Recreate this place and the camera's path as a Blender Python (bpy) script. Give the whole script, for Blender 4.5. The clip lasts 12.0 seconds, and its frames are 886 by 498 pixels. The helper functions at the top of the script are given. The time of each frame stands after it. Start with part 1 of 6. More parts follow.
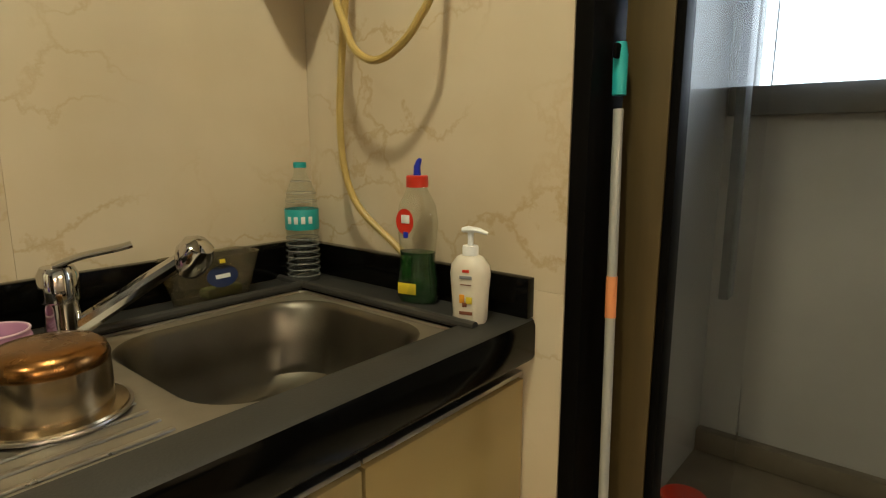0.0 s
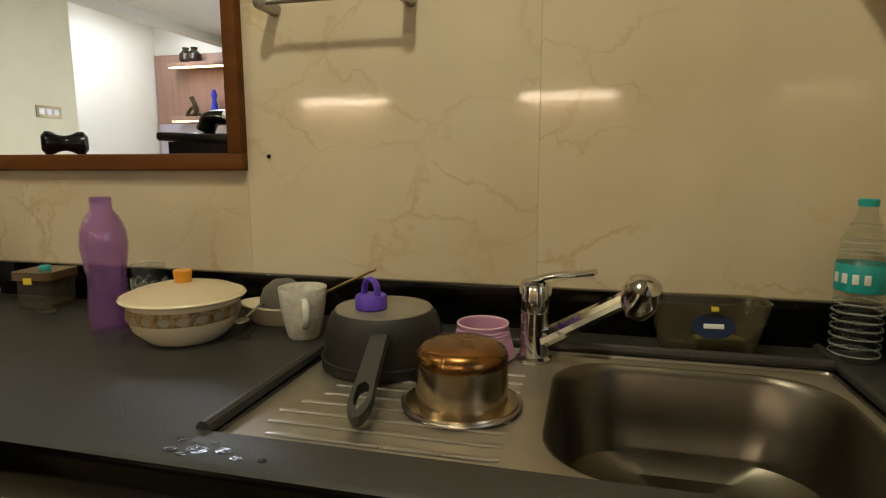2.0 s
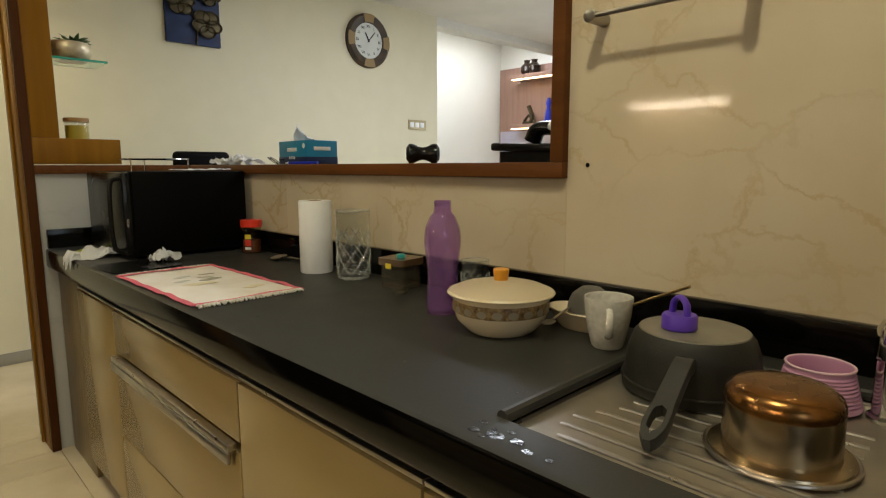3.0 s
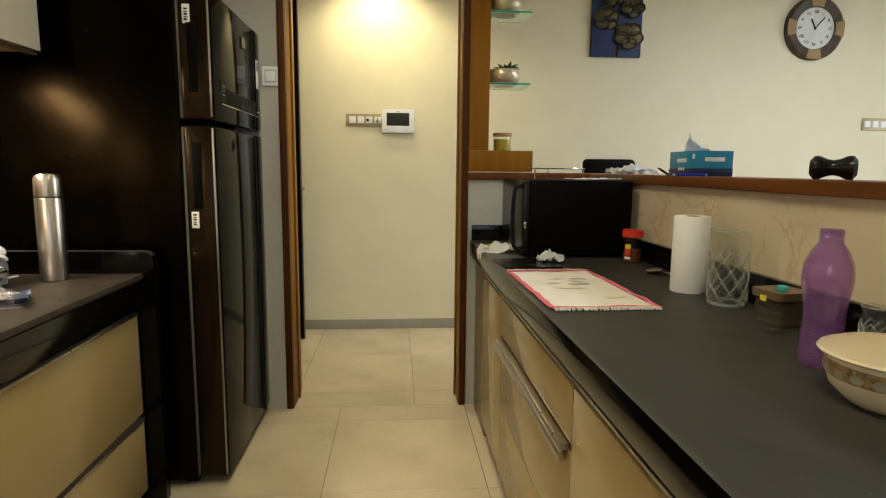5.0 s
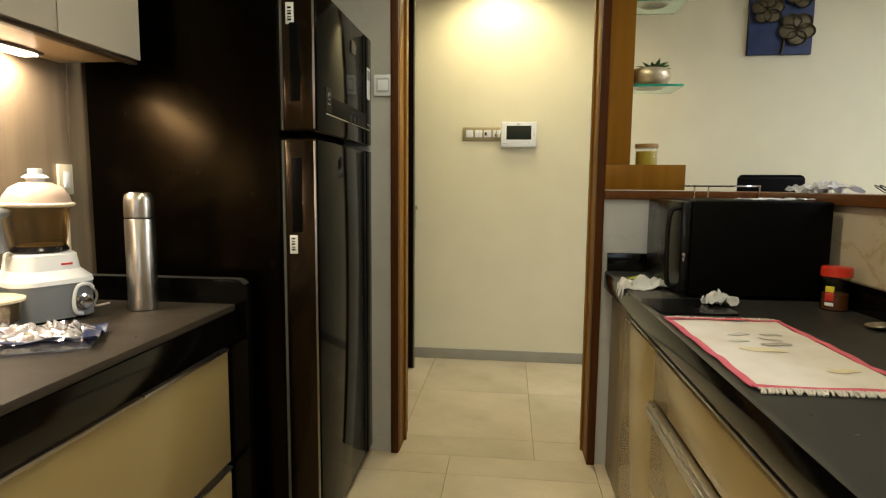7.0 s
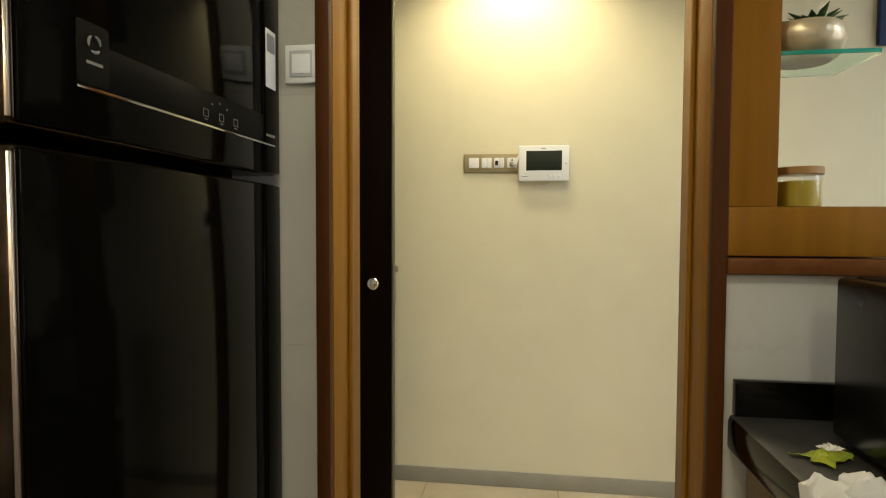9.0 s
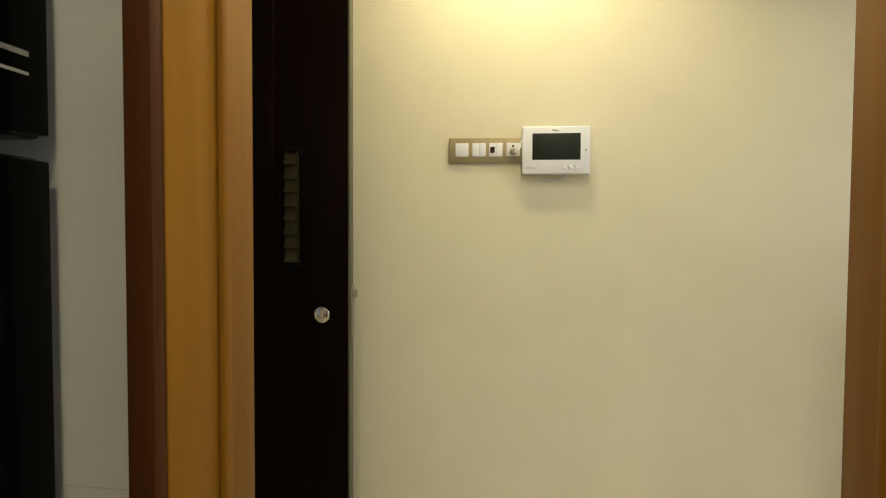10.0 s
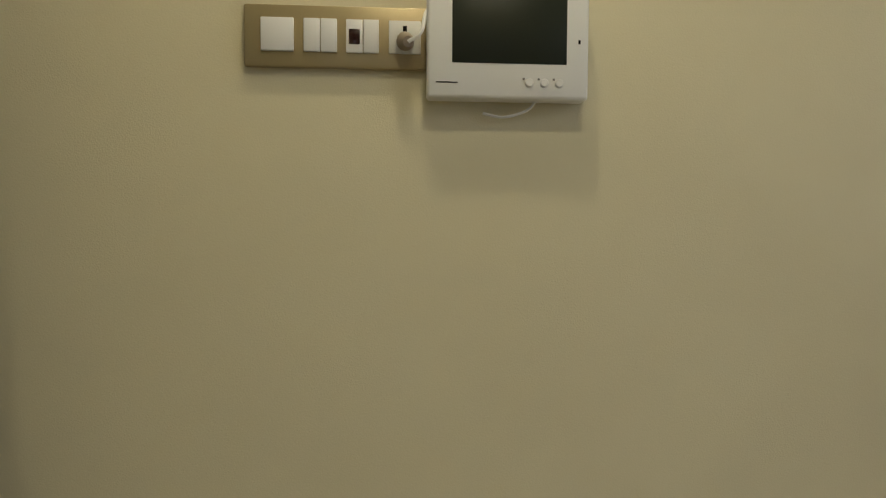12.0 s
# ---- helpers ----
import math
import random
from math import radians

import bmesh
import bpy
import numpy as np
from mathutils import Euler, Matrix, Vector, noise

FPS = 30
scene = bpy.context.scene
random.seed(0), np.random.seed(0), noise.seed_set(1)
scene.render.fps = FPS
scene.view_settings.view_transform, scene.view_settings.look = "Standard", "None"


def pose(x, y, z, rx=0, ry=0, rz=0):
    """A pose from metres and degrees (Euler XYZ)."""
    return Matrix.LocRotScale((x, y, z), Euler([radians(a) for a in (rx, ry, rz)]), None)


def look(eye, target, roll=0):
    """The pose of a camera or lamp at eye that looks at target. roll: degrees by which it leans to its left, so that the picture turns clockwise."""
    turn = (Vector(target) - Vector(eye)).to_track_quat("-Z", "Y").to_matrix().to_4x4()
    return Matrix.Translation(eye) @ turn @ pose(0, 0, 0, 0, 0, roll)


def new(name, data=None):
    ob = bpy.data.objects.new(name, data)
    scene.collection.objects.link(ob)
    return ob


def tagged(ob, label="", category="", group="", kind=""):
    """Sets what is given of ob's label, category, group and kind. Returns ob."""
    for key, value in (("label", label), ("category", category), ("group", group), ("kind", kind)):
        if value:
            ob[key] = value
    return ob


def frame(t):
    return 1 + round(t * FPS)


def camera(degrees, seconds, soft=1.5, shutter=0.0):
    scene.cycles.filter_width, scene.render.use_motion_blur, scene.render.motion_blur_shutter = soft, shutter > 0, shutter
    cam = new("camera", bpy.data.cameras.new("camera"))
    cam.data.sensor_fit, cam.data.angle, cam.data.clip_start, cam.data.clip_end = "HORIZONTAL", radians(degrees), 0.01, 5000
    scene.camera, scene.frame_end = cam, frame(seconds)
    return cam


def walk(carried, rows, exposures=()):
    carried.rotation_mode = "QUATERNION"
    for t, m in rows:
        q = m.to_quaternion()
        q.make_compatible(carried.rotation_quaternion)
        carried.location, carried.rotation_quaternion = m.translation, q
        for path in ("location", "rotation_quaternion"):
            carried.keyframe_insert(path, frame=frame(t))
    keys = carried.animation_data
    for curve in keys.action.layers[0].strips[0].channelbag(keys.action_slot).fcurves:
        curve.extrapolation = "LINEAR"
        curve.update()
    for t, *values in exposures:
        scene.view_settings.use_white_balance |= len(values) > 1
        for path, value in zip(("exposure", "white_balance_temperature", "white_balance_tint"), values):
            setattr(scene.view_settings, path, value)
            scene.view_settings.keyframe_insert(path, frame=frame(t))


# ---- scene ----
cam = camera(74.8, 12.0, 1.2)
PATH = [
    (0, (0.457, 0.869, 1.187), (1.718, -0.64, 0.825), 0.0),
    (0.5, (0.466, 0.792, 1.171), (2.045, -0.388, 0.832), 0.0),
    (1, (0.515, 0.674, 1.176), (2.322, -0.112, 0.838), 0.0),
    (1.5, (0.531, 0.584, 1.184), (2.496, 0.385, 0.87), 0.0),
    (2, (0.472, 0.508, 1.201), (2.39, 0.995, 0.908), -0.1),
    (2.5, (0.438, 0.461, 1.222), (2.136, 1.475, 0.928), -0.1),
    (3, (0.474, 0.487, 1.213), (1.862, 1.899, 0.932), -0.1),
    (3.5, (0.512, 0.516, 1.219), (1.501, 2.232, 0.943), -0.0),
    (3.7, (0.515, 0.521, 1.223), (1.34, 2.322, 0.946), 0.1),
    (5.3, (0.608, 0.414, 1.242), (0.687, 2.393, 0.968), 0.6),
    (5.5, (0.613, 0.421, 1.239), (0.642, 2.403, 0.968), 0.6),
    (6, (0.614, 0.455, 1.234), (0.524, 2.435, 0.973), 0.7),
    (6.5, (0.593, 0.585, 1.238), (0.422, 2.562, 0.99), 0.6),
    (7, (0.551, 0.802, 1.241), (0.328, 2.778, 1.021), 0.5),
    (7.2, (0.55, 0.895, 1.246), (0.302, 2.87, 1.042), 0.5),
    (9, (0.522, 2.014, 1.292), (0.242, 3.992, 1.208), 0.2),
    (9.5, (0.492, 2.377, 1.304), (0.236, 4.359, 1.227), 0.3),
    (10.5, (0.446, 3.058, 1.31), (0.215, 5.044, 1.241), 0.2),
    (11, (0.425, 3.369, 1.302), (0.268, 5.362, 1.238), 0.2),
    (11.5, (0.418, 3.692, 1.319), (0.331, 5.689, 1.255), 0.3),
    (12, (0.456, 3.97, 1.319), (0.59, 5.964, 1.231), 0.3),
]
walk(cam, [(t, look(e, g, r)) for t, e, g, r in PATH], [(0, 0.15), (1, 0.0), (2.5, -0.2), (3.5, -0.3), (5.5, 0.0), (7, 0.0), (9.5, 0.05), (10.5, -0.15), (11.0, -0.3), (11.5, -0.38), (12, -0.9)])


# ---- world and lights ----
world = bpy.data.worlds.new("sky")
scene.world = world
world.use_nodes = True
wn = world.node_tree.nodes
sky = wn.new("ShaderNodeTexSky")
sky.sky_type, sky.sun_disc = "NISHITA", False
sky.sun_elevation, sky.sun_rotation = radians(40), radians(150)
world.node_tree.links.new(sky.outputs[0], wn["Background"].inputs[0])
wn["Background"].inputs[1].default_value = 0.12


def area(name, m, sx, sy, power, colour):
    d = bpy.data.lights.new(name, "AREA")
    d.shape, d.size, d.size_y, d.energy, d.color = "RECTANGLE", sx, sy, power, colour
    ob = new(name, d)
    ob.matrix_world = m
    return ob


def spot(name, eye, target, power, colour, angle, radius):
    d = bpy.data.lights.new(name, "SPOT")
    d.energy, d.color, d.spot_size, d.spot_blend, d.shadow_soft_size = power, colour, radians(angle), 0.6, radius
    ob = new(name, d)
    ob.matrix_world = look(eye, target)
    return ob


WARM = (1.0, 0.93, 0.64)
spot("lobby_downlight_lamp", (0.47, 4.51, 2.64), (0.47, 4.51, 0), 41, (1.0, 0.87, 0.55), 150, 0.035)
spot("lobby_downlight_lamp", (0.64, 3.84, 2.64), (0.64, 3.84, 0), 29, (1.0, 0.89, 0.60), 150, 0.035)
spot("kitchen_downlight_lamp", (0.72, 0.79, 2.64), (0.72, 0.79, 0), 60, WARM, 150, 0.05)
spot("kitchen_downlight_lamp", (0.36, 2.30, 2.64), (0.36, 2.30, 0), 38, WARM, 150, 0.05)
area("under_cabinet_lamp", pose(-0.80, 2.06, 1.585), 0.04, 0.56, 11.0, (1.0, 0.84, 0.62))
area("under_cabinet_lamp", pose(-0.80, 0.66, 1.585), 0.04, 0.56, 8.0, (1.0, 0.84, 0.62))
# Added fill, to lift the white living room wall.
area("living_fill_lamp", pose(5.8, 5.20, 2.84), 1.6, 0.4, 20, (0.93, 0.96, 1.0))
area("dining_panel_lamp", pose(3.6, 2.6, 2.68), 0.9, 0.9, 55, (0.85, 0.92, 1.0))
# Daylight fill from an added, unseen window, to brighten the dining room.
area("dining_daylight_fill", pose(6.9, 2.0, 1.6, 0, 90, 0), 1.8, 2.4, 63, (0.86, 0.93, 1.0))
area("balcony_window_daylight", pose(0.35, -1.40, 1.85, 90, 0, 180), 1.0, 0.9, 8, (0.72, 0.85, 1.0))


# ---- materials ----
def material(name, c1, c2=None, rough=0.5, metal=0.0, scale=8.0, fine=90.0, bump=0.05, rvar=0.08, detail=5.0, stretch=(1, 1, 1), spec=0.5, **extra):
    """Two colours mixed by a broad noise, with a fine grain in colour, gloss and relief."""
    m = bpy.data.materials.new(name)
    m.use_nodes = True
    n, l = m.node_tree.nodes, m.node_tree.links
    b = n["Principled BSDF"]
    c2 = c2 or tuple(v * 0.86 for v in c1)
    tc, mp = n.new("ShaderNodeTexCoord"), n.new("ShaderNodeMapping")
    mp.inputs["Scale"].default_value = stretch
    l.new(tc.outputs["Object"], mp.inputs[0])
    na, nb = n.new("ShaderNodeTexNoise"), n.new("ShaderNodeTexNoise")
    na.inputs["Scale"].default_value, na.inputs["Detail"].default_value = scale, detail
    nb.inputs["Scale"].default_value, nb.inputs["Detail"].default_value = fine, 3
    l.new(mp.outputs[0], na.inputs[0]), l.new(mp.outputs[0], nb.inputs[0])
    mix = n.new("ShaderNodeMix")
    mix.data_type = "RGBA"
    mix.inputs["A"].default_value, mix.inputs["B"].default_value = (*c1, 1), (*c2, 1)
    add = n.new("ShaderNodeMath")
    add.operation, add.use_clamp = "MULTIPLY_ADD", True
    add.inputs[1].default_value, add.inputs[2].default_value = 2.2, -0.6
    l.new(na.outputs[0], add.inputs[0])
    l.new(add.outputs[0], mix.inputs[0])
    l.new(mix.outputs["Result"], b.inputs["Base Color"])
    mr = n.new("ShaderNodeMapRange")
    mr.inputs["To Min"].default_value, mr.inputs["To Max"].default_value = max(0.02, rough - rvar), rough + rvar
    l.new(na.outputs[0], mr.inputs[0])
    l.new(mr.outputs[0], b.inputs["Roughness"])
    if bump:
        bp = n.new("ShaderNodeBump")
        bp.inputs["Strength"].default_value, bp.inputs["Distance"].default_value = bump, 0.004
        l.new(nb.outputs[0], bp.inputs["Height"])
        l.new(bp.outputs[0], b.inputs["Normal"])
    b.inputs["Metallic"].default_value = metal
    b.inputs["Specular IOR Level"].default_value = spec
    for k, v in extra.items():
        b.inputs[k.replace("_", " ")].default_value = v
    return m


def veined(name, c1, c2, vein, rough, scale=1.6, amount=0.55):
    """Polished marble tile: clouds, thin wandering veins, a shift of tone from piece to piece."""
    m = material(name, c1, c2, rough=rough, scale=3.0, fine=60, bump=0.006, rvar=0.03)
    n, l = m.node_tree.nodes, m.node_tree.links
    b = n["Principled BSDF"]
    tc, info = n.new("ShaderNodeTexCoord"), n.new("ShaderNodeObjectInfo")
    comb = n.new("ShaderNodeVectorMath")
    comb.operation = "MULTIPLY_ADD"
    l.new(info.outputs["Random"], comb.inputs[0])
    comb.inputs[1].default_value = (7.0, 11.0, 5.0)
    l.new(tc.outputs["Object"], comb.inputs[2])
    warp = n.new("ShaderNodeTexNoise")
    warp.inputs["Scale"].default_value, warp.inputs["Detail"].default_value, warp.inputs["Roughness"].default_value = 4.5, 7, 0.6
    l.new(comb.outputs[0], warp.inputs[0])
    mul = n.new("ShaderNodeVectorMath")
    mul.operation = "MULTIPLY_ADD"
    l.new(warp.outputs["Color"], mul.inputs[0])
    mul.inputs[1].default_value = (0.34, 0.34, 0.28)
    l.new(comb.outputs[0], mul.inputs[2])
    vor = n.new("ShaderNodeTexVoronoi")
    vor.feature = "DISTANCE_TO_EDGE"
    vor.inputs["Scale"].default_value = scale * 1.6
    squash = n.new("ShaderNodeMapping")
    squash.inputs["Scale"].default_value = (1.0, 1.0, 1.7)
    squash.inputs["Rotation"].default_value = (0.3, 0.25, 0.0)
    l.new(mul.outputs[0], squash.inputs[0])
    l.new(squash.outputs[0], vor.inputs["Vector"])
    ramp = n.new("ShaderNodeMapRange")
    ramp.inputs["From Min"].default_value, ramp.inputs["From Max"].default_value = 0.0, 0.042
    ramp.inputs["To Min"].default_value, ramp.inputs["To Max"].default_value = amount, 0.0
    l.new(vor.outputs["Distance"], ramp.inputs[0])
    fade = n.new("ShaderNodeTexNoise")
    fade.inputs["Scale"].default_value = 2.6
    l.new(comb.outputs[0], fade.inputs[0])
    fr = n.new("ShaderNodeMapRange")
    fr.inputs["From Min"].default_value, fr.inputs["From Max"].default_value = 0.36, 0.56
    l.new(fade.outputs[0], fr.inputs[0])
    gate = n.new("ShaderNodeMath")
    gate.operation = "MULTIPLY"
    l.new(ramp.outputs[0], gate.inputs[0]), l.new(fr.outputs[0], gate.inputs[1])
    mix = n.new("ShaderNodeMix")
    mix.data_type = "RGBA"
    old = b.inputs["Base Color"].links[0].from_socket
    l.new(old, mix.inputs["A"])
    mix.inputs["B"].default_value = (*vein, 1)
    l.new(gate.outputs[0], mix.inputs[0])
    hsv = n.new("ShaderNodeHueSaturation")
    tone = n.new("ShaderNodeMapRange")
    tone.inputs["To Min"].default_value, tone.inputs["To Max"].default_value = 0.95, 1.04
    l.new(info.outputs["Random"], tone.inputs[0])
    l.new(tone.outputs[0], hsv.inputs["Value"])
    l.new(mix.outputs["Result"], hsv.inputs["Color"])
    l.new(hsv.outputs[0], b.inputs["Base Color"])
    return m


def glassy(name, colour, rough=0.02, ior=1.45, tint=1.0, bump=0.0):
    m = material(name, colour, colour, rough=rough, rvar=0.01, bump=bump, fine=40, Transmission_Weight=tint, IOR=ior)
    return m


def shell(name, tint, body, haze, rough=0.06):
    """Thin clear plastic: see-through, a little cloudy, glossier towards its outline."""
    m = bpy.data.materials.new(name)
    m.use_nodes = True
    n, l = m.node_tree.nodes, m.node_tree.links
    n.remove(n["Principled BSDF"])
    see, gloss, cloud = n.new("ShaderNodeBsdfTransparent"), n.new("ShaderNodeBsdfGlossy"), n.new("ShaderNodeBsdfDiffuse")
    see.inputs[0].default_value, cloud.inputs[0].default_value = (*tint, 1), (*body, 1)
    gloss.inputs["Color"].default_value, gloss.inputs["Roughness"].default_value = (0.9, 0.9, 0.9, 1), rough
    grain = n.new("ShaderNodeTexNoise")
    grain.inputs["Scale"].default_value = 25
    wave = n.new("ShaderNodeBump")
    wave.inputs["Strength"].default_value, wave.inputs["Distance"].default_value = 0.12, 0.004
    l.new(grain.outputs[0], wave.inputs["Height"])
    l.new(wave.outputs[0], gloss.inputs["Normal"])
    facing, power, scale_ = n.new("ShaderNodeLayerWeight"), n.new("ShaderNodeMath"), n.new("ShaderNodeMath")
    facing.inputs["Blend"].default_value = 0.5
    power.operation, power.inputs[1].default_value = "POWER", 3.0
    scale_.operation, scale_.inputs[1].default_value, scale_.inputs[2].default_value = "MULTIPLY_ADD", 0.55, 0.05
    l.new(facing.outputs["Facing"], power.inputs[0]), l.new(power.outputs[0], scale_.inputs[0])
    a, b = n.new("ShaderNodeMixShader"), n.new("ShaderNodeMixShader")
    a.inputs[0].default_value = haze
    l.new(see.outputs[0], a.inputs[1]), l.new(cloud.outputs[0], a.inputs[2])
    l.new(scale_.outputs[0], b.inputs[0]), l.new(a.outputs[0], b.inputs[1]), l.new(gloss.outputs[0], b.inputs[2])
    l.new(b.outputs[0], n["Material Output"].inputs[0])
    return m


def glow(name, colour, strength):
    m = bpy.data.materials.new(name)
    m.use_nodes = True
    b = m.node_tree.nodes["Principled BSDF"]
    b.inputs["Base Color"].default_value = (0.9, 0.9, 0.9, 1)
    b.inputs["Emission Color"].default_value, b.inputs["Emission Strength"].default_value = (*colour, 1), strength
    return m


MARBLE = veined("cream_marble", (0.66, 0.57, 0.43), (0.56, 0.46, 0.32), (0.42, 0.28, 0.12), 0.07, 2.3, 0.50)
GREYTILE = veined("grey_marble", (0.50, 0.49, 0.45), (0.42, 0.41, 0.38), (0.36, 0.34, 0.31), 0.22, 1.6, 0.2)
FLOORTILE = veined("beige_floor_marble", (0.66, 0.57, 0.42), (0.50, 0.42, 0.29), (0.36, 0.27, 0.16), 0.26, 2.2, 0.08)
WALLBED = material("cream_tile_joint", (0.55, 0.46, 0.33), (0.48, 0.40, 0.28), rough=0.8, scale=30)
GROUT = material("grout", (0.30, 0.25, 0.18), rough=0.9, scale=30)
LOBBYPAINT = material("cream_wall_paper", (0.715, 0.665, 0.485), (0.685, 0.635, 0.46), rough=0.62, scale=5.5, fine=420, bump=0.13, detail=12)
DININGPAINT = material("off_white_paint", (0.74, 0.73, 0.67), (0.70, 0.69, 0.63), rough=0.7, scale=1.5, fine=180, bump=0.06)
CEILINGPAINT = material("ceiling_paint", (0.80, 0.78, 0.72), rough=0.85, scale=2)
GRANITE = material("black_leather_granite", (0.021, 0.0207, 0.0185), (0.029, 0.0285, 0.026), rough=0.48, scale=9, fine=260, bump=0.10, rvar=0.10, spec=0.5)
# Polished finish; base colour taken near black for the shade on upright faces.
POLISHEDSHADE = material("shaded_polished_granite", (0.0014, 0.0013, 0.0012), (0.0024, 0.0022, 0.002), rough=0.12, scale=30, fine=260, bump=0.01, rvar=0.05, spec=0.22)
DUSTYSTONE = material("dusty_brown_granite", (0.045, 0.035, 0.025), (0.031, 0.024, 0.017), rough=0.50, scale=9, fine=240, bump=0.12, rvar=0.1, spec=0.3)
LAMINATE = material("beige_laminate", (0.35, 0.255, 0.108), (0.325, 0.236, 0.098), rough=0.20, scale=1.5, fine=120, bump=0.01, rvar=0.04)
PALELAM = material("grey_beige_laminate", (0.47, 0.43, 0.36), (0.45, 0.41, 0.34), rough=0.25, scale=1.5, fine=120, bump=0.01)
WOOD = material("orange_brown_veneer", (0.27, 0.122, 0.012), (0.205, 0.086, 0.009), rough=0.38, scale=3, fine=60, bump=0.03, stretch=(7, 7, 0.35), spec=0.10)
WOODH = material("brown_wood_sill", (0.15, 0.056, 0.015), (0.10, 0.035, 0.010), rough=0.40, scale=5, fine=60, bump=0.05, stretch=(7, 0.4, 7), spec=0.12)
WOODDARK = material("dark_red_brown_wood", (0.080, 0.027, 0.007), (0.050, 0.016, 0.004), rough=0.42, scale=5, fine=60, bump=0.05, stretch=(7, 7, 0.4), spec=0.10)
DOORWOOD = material("espresso_veneer", (0.0055, 0.0018, 0.0008), (0.0022, 0.0008, 0.0005), spec=0.05, rough=0.36, scale=4, fine=70, bump=0.04, stretch=(8, 8, 0.4))
STEEL = material("brushed_steel", (0.42, 0.39, 0.35), (0.36, 0.33, 0.30), rough=0.30, metal=1.0, scale=6, fine=200, bump=0.03)
PALESTEEL = material("pale_polished_steel", (0.72, 0.68, 0.60), (0.64, 0.60, 0.52), rough=0.28, metal=1.0, scale=20, bump=0.01)
# One steel in two tones: bowl colour holds its shade, drainboard colour the light.
SINKSTEEL = material("worn_shaded_bowl_steel", (0.185, 0.168, 0.135), (0.13, 0.118, 0.095), rough=0.36, metal=1.0, scale=9, fine=220, bump=0.05, rvar=0.1)
DRAINSTEEL = material("lit_drainboard_steel", (0.47, 0.43, 0.365), (0.36, 0.33, 0.28), rough=0.50, metal=1.0, scale=10, fine=220, bump=0.05, rvar=0.08)
WETFILM = material("wet_film", (0.016, 0.016, 0.017), rough=0.12, scale=40, bump=0.12, spec=0.35)
DARKCRUMB = material("dark_crumb", (0.012, 0.009, 0.006), rough=0.9, scale=80)
PALECRUMB = material("pale_crumb", (0.11, 0.10, 0.08), rough=0.9, scale=80)
CHROME = material("chrome", (0.62, 0.61, 0.60), rough=0.08, metal=1.0, scale=10, bump=0.0, rvar=0.03)
ALU = material("aluminium_profile", (0.55, 0.53, 0.50), rough=0.30, metal=1.0, scale=20, bump=0)
COPPER = material("burnished_copper", (0.36, 0.165, 0.050), (0.20, 0.105, 0.038), rough=0.26, metal=1.0, scale=22, fine=150, bump=0.03, rvar=0.12)
BRASSLIKE = material("brown_anodised_frame", (0.115, 0.080, 0.032), (0.085, 0.060, 0.026), rough=0.40, metal=0.4, scale=6, stretch=(6, 6, 0.4))
BLACK = material("black_gloss_plastic", (0.005, 0.005, 0.005), (0.008, 0.0075, 0.007), rough=0.25, scale=6, bump=0.02, spec=0.3)
BLACKMATT = material("black_matt_metal", (0.0022, 0.0022, 0.0022), (0.0035, 0.003, 0.003), rough=0.45, scale=6, bump=0.03, spec=0.05)
FRIDGESIDE = material("black_textured_fridge_side", (0.0005, 0.0004, 0.0003), (0.0009, 0.0008, 0.0006), rough=0.24, scale=16, fine=200, bump=0.10, rvar=0.10, spec=0.09, Specular_Tint=(1.0, 0.66, 0.30, 1))
FRIDGEDOOR = material("dark_grey_gloss_door", (0.0020, 0.0019, 0.0015), (0.0014, 0.0013, 0.001), spec=0.05, rough=0.08, metal=0.0, scale=3, fine=160, bump=0.006, rvar=0.03, stretch=(1, 1, 0.1))
BRONZEGLOSS = material("bronze_black_gloss", (0.006, 0.0038, 0.0022), (0.004, 0.0026, 0.0016), rough=0.20, scale=6, bump=0.01, spec=0.35, Specular_Tint=(1.0, 0.72, 0.46, 1))
NONSTICK = material("grey_nonstick_coating", (0.013, 0.0125, 0.0105), (0.020, 0.019, 0.016), spec=0.3, rough=0.5, scale=20, fine=320, bump=0.2)
HANDLEGREY = material("worn_grey_bakelite", (0.034, 0.034, 0.030), (0.022, 0.022, 0.019), rough=0.5, scale=14, fine=200, bump=0.08)
WHITEPLASTIC = material("white_plastic", (0.80, 0.81, 0.83), (0.76, 0.77, 0.79), rough=0.32, scale=4, bump=0.01)
GREYPLASTIC = material("slate_grey_plastic", (0.23, 0.24, 0.255), (0.19, 0.20, 0.215), rough=0.4, scale=6, bump=0.03)
PEACH = material("peach_plastic_lid", (0.62, 0.47, 0.38), rough=0.3, scale=5, bump=0.01)
CREAM = material("cream_enamel", (0.72, 0.63, 0.45), (0.66, 0.56, 0.38), rough=0.25, scale=5, bump=0.01)
ORANGE = material("orange_plastic", (0.75, 0.32, 0.02), rough=0.35, scale=8)
BROWNBAND = material("brown_leaf_band", (0.085, 0.038, 0.007), (0.36, 0.25, 0.10), rough=0.35, scale=110, detail=2)
GREYLEAF = material("grey_leaf_print", (0.30, 0.27, 0.20), rough=0.4, scale=40)
CUTEDGE = shell("bright_cut_edge", (0.94, 0.95, 0.94), (0.75, 0.77, 0.75), 0.22, 0.02)
PURPLE = material("violet_plastic", (0.105, 0.040, 0.46), rough=0.4, scale=12)
LILAC = shell("lilac_translucent_plastic", (0.88, 0.77, 0.92), (0.40, 0.20, 0.52), 0.17, 0.10)
PINK = material("mauve_pink_plastic", (0.52, 0.27, 0.42), (0.46, 0.23, 0.37), rough=0.5, scale=10)
